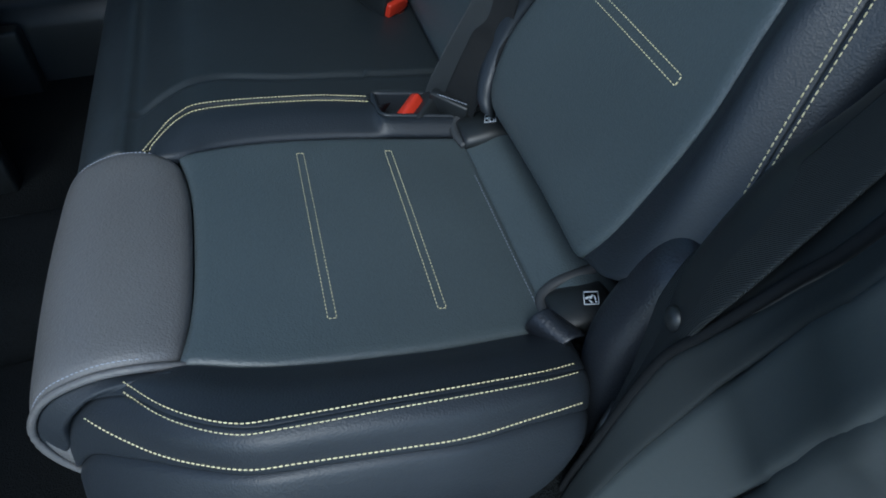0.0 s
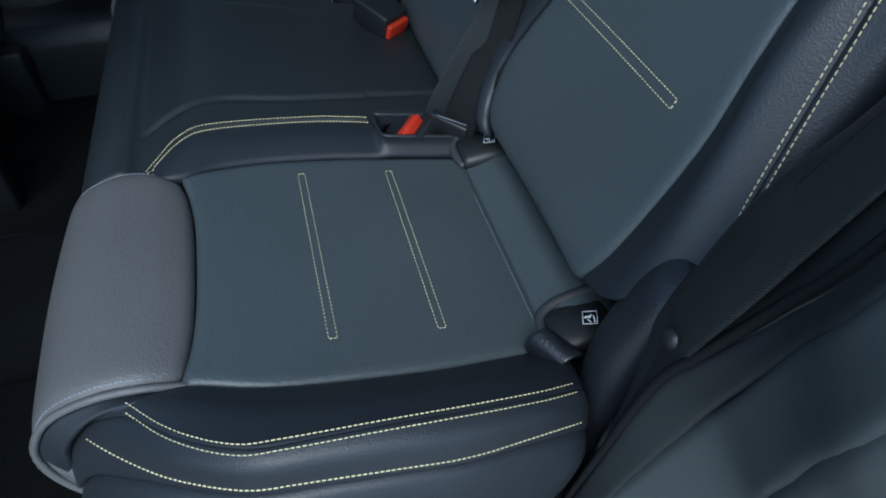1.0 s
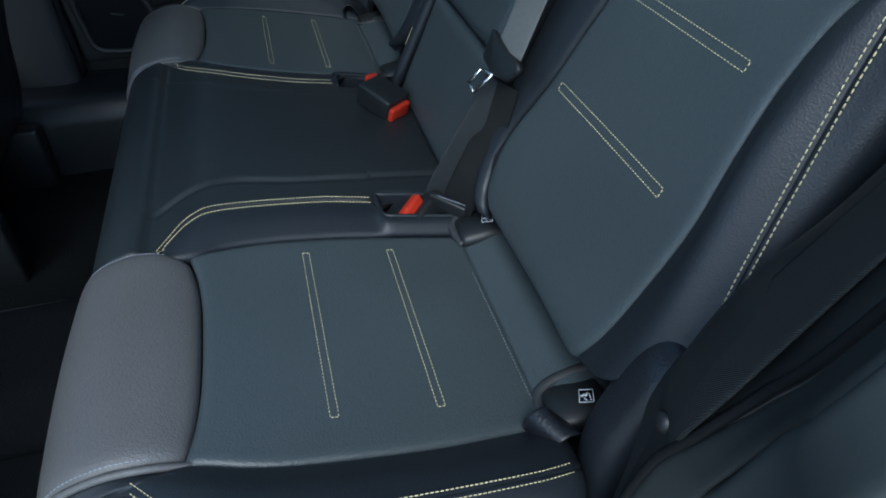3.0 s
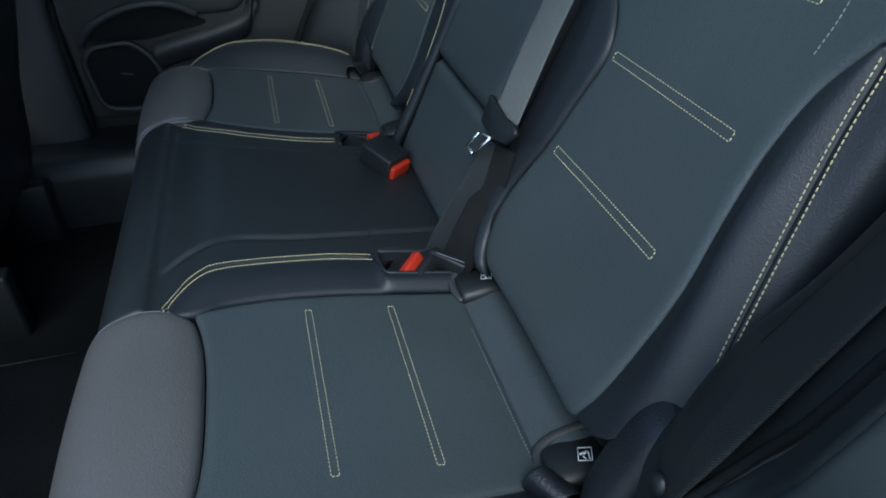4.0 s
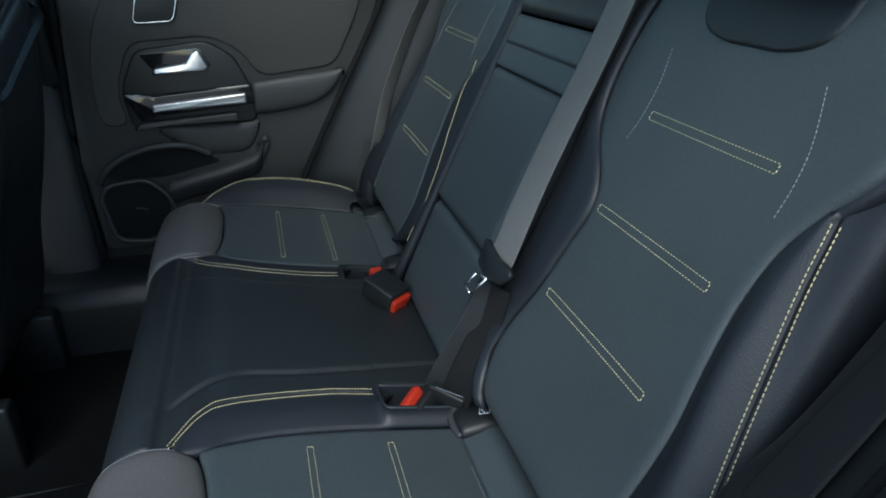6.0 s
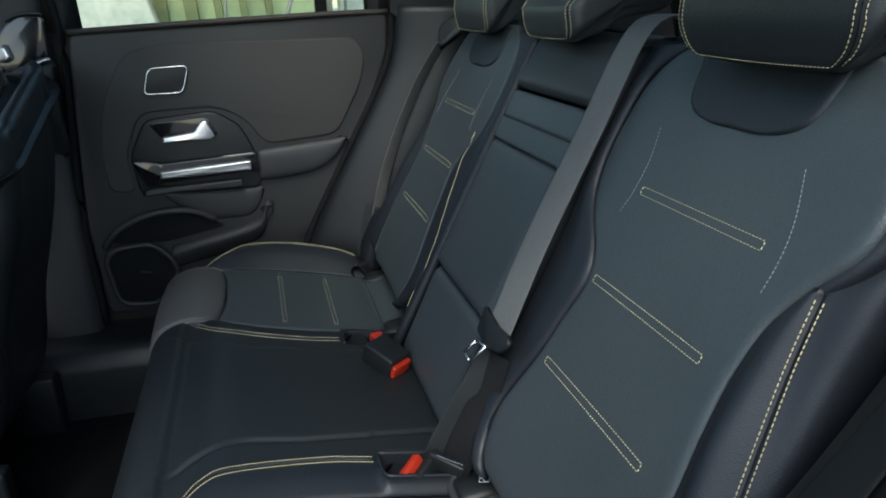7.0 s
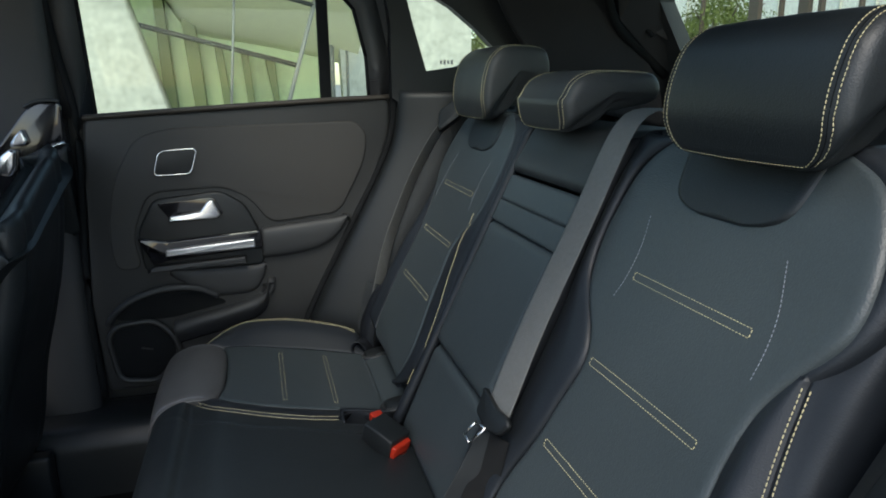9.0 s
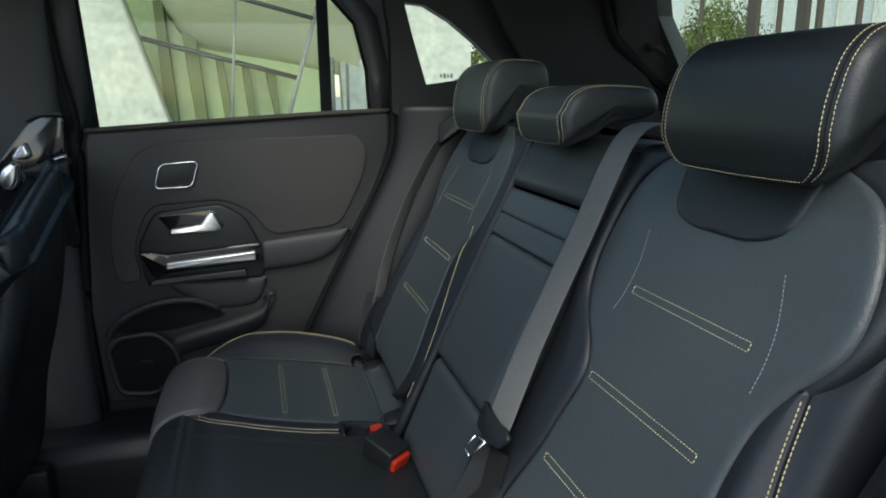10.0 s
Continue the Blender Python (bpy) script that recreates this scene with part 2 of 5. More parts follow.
# ---- rear seat: cushions ----
# Lateral distances from the car's middle plane, along the length of the cushion.
W_IN = [(-0.115, 0.258), (-0.08, 0.243), (-0.05, 0.236), (0.045, 0.228), (0.19, 0.230)]
W_OUT = [(-0.215, 0.49), (-0.15, 0.505), (-0.11, 0.508), (-0.043, 0.521), (0.051, 0.522), (0.19, 0.512)]
W_STITCH = [(-0.215, 0.50), (-0.16, 0.522), (-0.148, 0.531), (-0.112, 0.561), (-0.069, 0.577), (0.033, 0.572), (0.15, 0.565), (0.187, 0.560), (0.197, 0.552)]
W_LOW = [(-0.215, 0.52), (-0.185, 0.535), (-0.178, 0.540), (-0.129, 0.573), (-0.064, 0.594), (0.066, 0.594), (0.15, 0.583), (0.187, 0.577), (0.197, 0.566)]
W_JOIN = [(-0.165, 0.247), (-0.155, 0.245), (-0.124, 0.207), (-0.096, 0.187), (-0.04, 0.175), (0.031, 0.167), (0.088, 0.169), (0.097, 0.200), (0.2, 0.203)]
NOSE = [(-0.108, 0.380), (-0.14, 0.391), (-0.176, 0.391), (-0.211, 0.376), (-0.230, 0.344), (-0.222, 0.309), (-0.192, 0.274), (-0.155, 0.248)]


def crest(x, w, z, s, k=1.0):
    """A point of the outer bolster, raised towards the crest that stands over the cushion's outer edge."""
    r = k * at([(-0.215, 0.0), (-0.15, -0.004), (-0.11, 0.006), (-0.05, 0.024), (0.06, 0.034), (0.163, 0.030), (0.2, 0.022)], x)
    f = 1 - r / 0.42
    return (x * f, s * (0.83 - (0.83 - w) * f), z + r)


def bow(w, x):
    """How far the seam between pad and insert bends forward towards its ends, fading away from the seam."""
    k = min(1.0, abs(w - 0.385) / 0.127)
    return (0.006 - 0.013 * k**3) * min(1.0, max(0.0, 1 - abs(x + 0.108) / 0.05))


def outer_cushion(s):
    """The cushion of an outer seat; s: -1 on the near side of the car, 1 on the far side."""
    BVH.clear()
    t = thing("outer_seat_unit", "grey leather rear seat with dark bolsters and yellow stitching", "car seat", (0.1, s * 0.37, 0.2), "outer rear seats")
    xs = (-0.108, -0.09, -0.05, 0.0, 0.06, 0.12, 0.184)
    bm = skin([[(x + bow(w, x), s * w, cush(x + bow(w, x))) for w in np.linspace(at(W_IN, x), at(W_OUT, x), 9)] for x in xs], 48, 48, UP, 0.0025, 0.008, crown=0.002)
    part("cushion_insert", bm, LEATHER, t)
    flat_tree = BVH[-1:]
    for x0, w0, w1 in ((0.0, 0.258, 0.481), (0.0915, 0.256, 0.481)):
        bm = bmesh.new()
        loop = ((x0 - 0.0035, w0), (x0 + 0.0035, w0), (x0 + 0.0035, w1), (x0 - 0.0035, w1))
        for (xa, wa), (xb, wb) in zip(loop, loop[1:] + loop[:1]):
            stitch_line(bm, [(xa, s * wa, cush(xa)), (xb, s * wb, cush(xb))], UP, 0.0042 if abs(wa - wb) > 0.1 else 0.0034, 0.0029 if abs(wa - wb) > 0.1 else 0.0026, 0.0006, trees=flat_tree)
        part("decor_stitching", bm, THREAD, t, "yellow stitched rectangles")
    wi = (0.260, 0.247, 0.243, 0.243, 0.245, 0.25, 0.255, 0.26)
    wo = (0.508, 0.510, 0.510, 0.510, 0.512, 0.518, 0.525, 0.525)
    rim = (-0.004, -0.004, -0.004, -0.005, -0.006, -0.006, -0.006, -0.006)
    bm = skin([[(x + (bow(w, x) if z > 0.37 else 0), s * w, z + dz) for w, dz in zip((a, a + 0.02, a + 0.06, (a + b) / 2, b - 0.06, b - 0.02, b), (-0.004, 0.0, 0.001, 0.002, 0.001, 0.0, e))] for (x, z), a, b, e in zip(NOSE, wi, wo, rim)], 40, 56, (-0.5, 0, 0.8), 0.006, 0.014, crown=0.004)
    part("thigh_pad", bm, LEATHER_PAD, t, "smooth grey leather front pad")
    for edge, sgn in ((wi, 1), (wo, -1)):
        if sgn < 0 or s > 0:
            bm = bmesh.new()
            tube(bm, [(x, s * (w + sgn * 0.001), z - 0.006) for (x, z), w in zip(NOSE, edge)], 0.0032, 8, 40)
            part("pad_piping", bm, LEATHER_PAD, t, "rolled leather edge")
        bm = bmesh.new()
        stitch_line(bm, [(x, s * (w + sgn * 0.0075), z) for (x, z), w in zip(NOSE[1:5], edge[1:5])], (-0.35, 0, 0.9), 0.0036, 0.0027, 0.0008, trees=BVH[1:2])
        part("pad_stitching", bm, THREAD_PALE, t, "fine pale stitching")
    fold = ((-0.117, 0.516, 0.386), (-0.149, 0.518, 0.385), (-0.175, 0.519, 0.376), (-0.191, 0.520, 0.363), (-0.204, 0.520, 0.346), (-0.208, 0.520, 0.324))
    lip = [(x, w, z) for (x, z), w in zip(NOSE, wo)][:6]
    rows = [[(x0 + (x1 - x0) * k, s * (w0 + (w1 - w0) * k + bulge), z0 - 0.010 + (z1 - z0 + 0.010) * k) for (x0, w0, z0), (x1, w1, z1) in zip(lip, fold)] for k, bulge in ((0.0, -0.002), (0.35, -0.001), (0.75, 0.0), (1.0, 0.0))]
    part("pad_gusset", skin(rows, 40, 14, (-0.3, s * 0.8, 0.3), 0.002, 0.004), LEATHER_DARK, t, "dark leather fold below the pad")
    # outer bolster: three runs between the seams
    xa = (-0.215, -0.19, -0.15, -0.112, -0.07, -0.02, 0.03, 0.08, 0.13, 0.165, 0.187, 0.197)
    lift = lambda x: cush(x) if x > -0.105 else at([(-0.215, 0.315), (-0.19, 0.348), (-0.16, 0.371), (-0.13, cush(-0.13) - 0.006), (-0.105, cush(-0.105))], x)  # noqa: E731
    end = lambda x: 0.005 * max(0, (x - 0.15) / 0.037) + 1.2 * max(0, x - 0.187)  # noqa: E731
    A = [(x, s * at(W_OUT, x), lift(x) - 0.001) for x in xa]
    A2 = [crest(x, 0.55 * at(W_OUT, x) + 0.45 * at(W_STITCH, x), lift(x) + 0.009 - end(x), s, 0.62) for x in xa]
    B = [crest(x, at(W_STITCH, x), lift(x) + 0.011 - end(x), s) for x in xa]
    M = [crest(x, 0.5 * at(W_LOW, x) + 0.5 * at(W_STITCH, x) + 0.004, lift(x) + 0.003 - end(x), s) for x in xa]
    D = [crest(x, at(W_LOW, x) + 0.003, lift(x) - 0.019 - end(x), s) for x in xa]
    under = lambda x, f: -0.215 + (x + 0.215) * f  # noqa: E731
    E = [crest(under(x, 0.97), at(W_LOW, x) + 0.022, lift(x) - 0.050, s, 0.8) for x in xa]
    G = [crest(under(x, 0.88), at(W_LOW, x) + 0.028, lift(x) - 0.10, s, 0.5) for x in xa]
    H = [(under(x, 0.74), s * (at(W_LOW, x) + 0.016), 0.17) for x in xa]
    out = (0, s * 0.5, 0.85)
    part("bolster_top", skin([A, A2, B], 60, 28, out, 0.0022, 0.005), LEATHER_DARK, t)
    part("bolster_edge", skin([B, M, D], 60, 20, out, 0.0016, 0.004), LEATHER_DARK, t)
    part("bolster_side", skin([D, E, G, H], 60, 24, (0, s, 0.3), 0.0025, 0.006), LEATHER_DARK, t)
    for table, off, dz in ((W_STITCH, -0.0042, 0.010), (W_STITCH, 0.0042, 0.010), (W_LOW, 0.000, -0.014)):
        bm = bmesh.new()
        stitch_line(bm, [crest(x, at(table, x) + off, cush(x) + dz, s) for x in np.linspace(-0.186 if table is W_LOW else -0.150, 0.183, 14)], out, 0.0038, 0.0029, 0.0008)
        part("bolster_stitching", bm, THREAD, t, "yellow double stitching")
    # inner bolster, cut out for the buckle
    xi = (-0.145, -0.112, -0.085, -0.04, 0.0, 0.04, 0.088, 0.097, 0.15, 0.186)
    I0 = [(x, s * (at(W_IN, x) if x > -0.113 else 0.258), cush(x) - 0.001) for x in xi]
    I1 = [(x, s * (0.5 * at(W_IN, x) + 0.5 * at(W_JOIN, x)), cush(x) + brow(x) - 0.001) for x in xi]
    I2 = [(x, s * at(W_JOIN, x), cush(x) + brow(x)) for x in xi]
    part("bolster_inner", skin([I0, I1, I2], 60, 16, UP, 0.004, 0.008), LEATHER_DARK, t)
    # rear roll, with its end
    rows = [(0.179, 0.3262), (0.198, 0.3325), (0.216, 0.338), (0.235, 0.337), (0.255, 0.33)]
    bm = bmesh.new()
    stitch_line(bm, [(0.1755, s * w, cush(0.1755)) for w in np.linspace(0.30, 0.505, 8)], UP, 0.0042, 0.0026, 0.0006, trees=flat_tree)
    part("rear_seam_stitching", bm, THREAD_PALE, t, "very fine pale stitching")
    part("rear_roll", skin([[(x, s * w, z) for w in (0.232, 0.37, 0.5)] for x, z in rows], 20, 16, UP, 0.0015, 0.004), LEATHER, t)
    return t


def brow(x):
    """The height of the seam between the cushions over the flat of the cushion, sinking towards the front."""
    return 0.012 - 0.020 * min(1.0, max(0.0, (-0.095 - x) / 0.06)) ** 1.4


def middle_cushion():
    BVH.clear()
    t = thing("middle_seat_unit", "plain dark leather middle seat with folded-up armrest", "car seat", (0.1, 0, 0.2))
    rows = [(x + 0.004, z - 0.002, 0.246) for x, z in NOSE[::-1][:-2]] + [(x, cush(x) + brow(x), at(W_JOIN, x)) for x in (-0.155, -0.124, -0.096, -0.05, 0.0, 0.05, 0.088)] + [(x, cush(x) + 0.012, 0.155) for x in (0.097, 0.14, 0.19, 0.24)]

    def relief(x, y, z):
        k = 0.128 + 0.05 * max(0, (-0.06 - x) / 0.1) ** 1.5 - 0.02 * max(0, x / 0.18)
        fade = min(1, max(0, (x + 0.20) / 0.06))
        d = abs(abs(y) - k)
        return fade * (-0.0032 * math.exp(-(d / 0.0042) ** 2) + 0.003 / (1 + math.exp((abs(y) - k) / 0.002)))

    bm = skin([[(x, w * f, z) for f in (-1, -0.5, 0, 0.5, 1)] for x, z, w in rows], 200, 90, UP, 0.004, 0.008, relief=relief)
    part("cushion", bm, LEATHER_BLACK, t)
    for s in (-1, 1):
        for off in (-0.0042, 0.0042):
            bm = bmesh.new()
            stitch_line(bm, [(x, s * (at(W_JOIN, x) + off + (0.003 if off > 0 else 0)), cush(x) + brow(x)) for x in (-0.15, -0.138, -0.124, -0.11, -0.096, -0.06, -0.02, 0.031, 0.06, 0.086)], UP, 0.0038, 0.0029, 0.0008, trees=ALLTREES + BVH)
            part("seam_stitching", bm, THREAD, t, "yellow double stitching")
    return t


ALLTREES = []
SEATS = {}
for s in (-1, 1):
    SEATS[s] = outer_cushion(s)
    ALLTREES += BVH[:]
MIDDLE = middle_cushion()

# ---- rear seat: backrests ----
# Height, inner and outer edge of the grey insert.
INSERT = [(0.372, 0.268, 0.480), (0.385, 0.246, 0.494), (0.41, 0.232, 0.503), (0.45, 0.226, 0.509), (0.52, 0.248, 0.512), (0.565, 0.257, 0.506), (0.612, 0.266, 0.500), (0.645, 0.252, 0.502),
          (0.672, 0.222, 0.507), (0.70, 0.202, 0.521), (0.738, 0.192, 0.545), (0.774, 0.192, 0.546), (0.815, 0.200, 0.532), (0.845, 0.225, 0.508), (0.866, 0.27, 0.458)]


def insert_x(z, w):
    k = abs(w - 0.37) / 0.17
    return back(z) - 0.004 * k * k + (0.012 * ((0.40 - z) / 0.03) ** 2 if z < 0.40 else 0)


def outer_backrest(s, t):
    BVH.clear()
    bm = skin([[(insert_x(z, w), s * w, z) for w in np.linspace(a, b, 7)] for z, a, b in INSERT], 56, 90, FRONT, 0.005, 0.012)
    part("backrest_insert", bm, LEATHER, t)
    tree = BVH[-1:]
    for z0, w0, w1 in ((0.524, 0.271, 0.467), (0.6205, 0.281, 0.466), (0.7145, 0.284, 0.464)):
        bm = bmesh.new()
        loop = ((z0 - 0.0038, w0), (z0 + 0.0038, w0), (z0 + 0.0038, w1), (z0 - 0.0038, w1))
        for (za, wa), (zb, wb) in zip(loop, loop[1:] + loop[:1]):
            long = abs(wa - wb) > 0.1
            stitch_line(bm, [(back(za), s * wa, za), (back(zb), s * wb, zb)], FRONT, 0.0042 if long else 0.0036, 0.0029 if long else 0.0026, 0.0007, trees=tree)
        part("decor_stitching", bm, THREAD, t, "yellow stitched rectangles")
    for line in ([(0.775, 0.263), (0.743, 0.272), (0.71, 0.272), (0.687, 0.266)], [(0.775, 0.463), (0.738, 0.480), (0.71, 0.486), (0.684, 0.486)]):
        bm = bmesh.new()
        stitch_line(bm, [(back(z), s * w, z) for z, w in line], FRONT, 0.0042, 0.0030, 0.0006, trees=tree)
        part("shoulder_stitching", bm, THREAD_PALE, t, "fine pale stitching")
    # inner bolster
    zs = (0.375, 0.40, 0.45, 0.52, 0.565, 0.617, 0.65, 0.70, 0.76, 0.82, 0.86)
    edge = [(z, a) for z, a, b in INSERT]
    I0 = [(back(z) - 0.001, s * at(edge, z), z) for z in zs]
    side = [(0.375, 0.226), (0.39, 0.205), (0.42, 0.186), (0.46, 0.176), (0.55, 0.172), (0.86, 0.164)]
    I1 = [(back(z) - 0.008, s * (0.55 * at(edge, z) + 0.45 * at(side, z)), z) for z in zs]
    I2 = [(back(z) + 0.008, s * at(side, z), z) for z in zs]
    I3 = [(back(z) + 0.06, s * (at(side, z) - 0.004), z) for z in zs]
    part("backrest_inner_bolster", skin([I0, I1, I2, I3], 60, 24, (-1, -s * 0.5, 0.3), 0.004, 0.008), LEATHER_DARK, t)
    if s > 0:
        bm = bmesh.new()
        stitch_line(bm, [(back(z) - 0.003, s * at([(0.39, 0.176), (0.45, 0.180), (0.523, 0.190), (0.60, 0.212), (0.66, 0.226), (0.69, 0.232)], z), z) for z in np.linspace(0.40, 0.69, 14)], (-1, -0.2, 0.4), 0.0042, 0.0034, 0.0010)
        part("inner_seam_stitching", bm, THREAD, t, "yellow seam stitching")
    # outer bolster
    zo = (0.39, 0.42, 0.46, 0.52, 0.58, 0.63, 0.67, 0.705)
    edge = [(z, b) for z, a, b in INSERT]
    seam = [(0.38, 0.600), (0.46, 0.585), (0.523, 0.5675), (0.60, 0.549), (0.66, 0.536), (0.705, 0.530)]
    raised = lambda lo: [0.705 - (0.705 - z) * (0.705 - lo) / (0.705 - 0.39) for z in zo]  # noqa: E731
    O0 = [(back(z) - 0.001, s * at(edge, z), z) for z in raised(0.388)]
    O1 = [(back(z) - 0.015 * min(1, max(0.0, (0.705 - z) / 0.12)), s * (0.5 * at(edge, z) + 0.5 * at(seam, z)), z) for z in raised(0.420)]
    O2 = [(back(z) + 0.005, s * at(seam, z), z) for z in raised(0.478)]
    tall = lambda lo: [0.705 - (0.705 - z) * (0.705 - lo) / (0.705 - 0.39) for z in zo + (0.735, 0.765)]  # noqa: E731
    wider = lambda z: 0.020 * min(1.0, max(0.0, (z - 0.54) / 0.16))  # noqa: E731
    S2 = [(back(z) + 0.005 + 0.02 * max(0.0, (z - 0.705) / 0.06), s * at(seam, z), z) for z in tall(0.478)]
    S3 = [(back(z) + 0.030 - 0.3 * wider(z), s * (at(seam, z) + 0.013 + wider(z)), z) for z in tall(0.488)]
    S4 = [(back(z) + 0.09, s * (at(seam, z) + 0.016 + 1.2 * wider(z)), z) for z in tall(0.492)]
    out = (-1, s * 0.5, 0.3)
    part("backrest_bolster", skin([O0, O1, O2], 60, 40, out, 0.0007, 0.003, "vV"), LEATHER_DARK, t)
    part("backrest_side", skin([S2, S3, S4], 60, 40, out, 0.0007, 0.003, "v"), LEATHER_DARK, t)
    zw = (0.69, 0.72, 0.75, 0.79, 0.83, 0.85, 0.864)
    P0 = [(back(z) - 0.001, s * at(edge, z), z) for z in zw]
    P1 = [(back(z) + 0.020, s * (at(edge, z) + 0.016), z + 0.004) for z in zw]
    P2 = [(back(z) + 0.09, s * (at(edge, z) + 0.024), z + 0.004) for z in zw]
    part("shoulder_side", skin([P0, P1, P2], 40, 20, out, 0.004, 0.008, "v"), LEATHER_DARK, t)
    for off in (-0.0033, 0.0033):
        bm = bmesh.new()
        stitch_line(bm, [(back(z) + 0.003, s * (at(seam, z) + off), z) for z in np.linspace(0.484, 0.697, 14)], out, 0.0046, 0.0034, 0.0010)
        part("bolster_stitching", bm, THREAD, t, "yellow double stitching")
    return t


for s in (-1, 1):
    outer_backrest(s, SEATS[s])


# ---- middle backrest ----
def mid_x(z):
    return back(z) - 0.014


def middle_backrest(t):
    BVH.clear()

    def flat(z0, z1, w, dx0=0.0, dx1=0.0, n=3):
        return [[(mid_x(z) + dx, y, z) for y in np.linspace(-w, w, 5)] for z, dx in zip(np.linspace(z0, z1, n), np.linspace(dx0, dx1, n))]

    part("lower_panel", skin(flat(0.345, 0.492, 0.135, 0.014, 0.008), 30, 16, FRONT, 0.006, 0.014, thick=0.03), LEATHER, t)
    part("armrest", skin(flat(0.501, 0.702, 0.128), 30, 30, FRONT, 0.007, 0.012, thick=0.03, crown=0.003), LEATHER, t, "grey leather armrest face")
    part("pull_strap", skin(flat(0.702, 0.734, 0.128), 30, 16, FRONT, 0.0015, 0.003, thick=0.03), LEATHER, t)
    part("armrest_top", skin(flat(0.734, 0.774, 0.128), 30, 16, FRONT, 0.003, 0.006, thick=0.03), LEATHER, t)
    part("upper_panel", skin(flat(0.782, 0.845, 0.135, -0.004, 0.006) + [[(mid_x(0.856) + 0.03, y, 0.856) for y in np.linspace(-0.135, 0.135, 5)], [(mid_x(0.856) + 0.12, y, 0.856) for y in np.linspace(-0.135, 0.135, 5)]], 30, 24, FRONT, 0.006, 0.014), LEATHER_BLACK_LIT, t)
    for s in (-1, 1):
        rows = [[(mid_x(z) + dx, s * w, z) for z in (0.345, 0.45, 0.56, 0.68, 0.80, 0.85)] for dx, w in ((0.004, 0.131), (-0.002, 0.145), (0.012, 0.158), (0.06, 0.159))]
        part("side_welt", skin(rows, 40, 12, FRONT, 0.003, 0.006), LEATHER_DARK, t)
    return t


middle_backrest(MIDDLE)
bm = bmesh.new()
slab(bm, rounded([(0.30, -0.62, 0.30), (0.30, 0.62, 0.30), (0.455, 0.62, 0.82), (0.455, -0.62, 0.82)], 0.02), 0.06, 0.006, (1, 0, -0.3))
tagged(link("backrest_core", bm, CARPET), "black carpeted rear shell carrying the backrests", "seat shell", kind="structure")


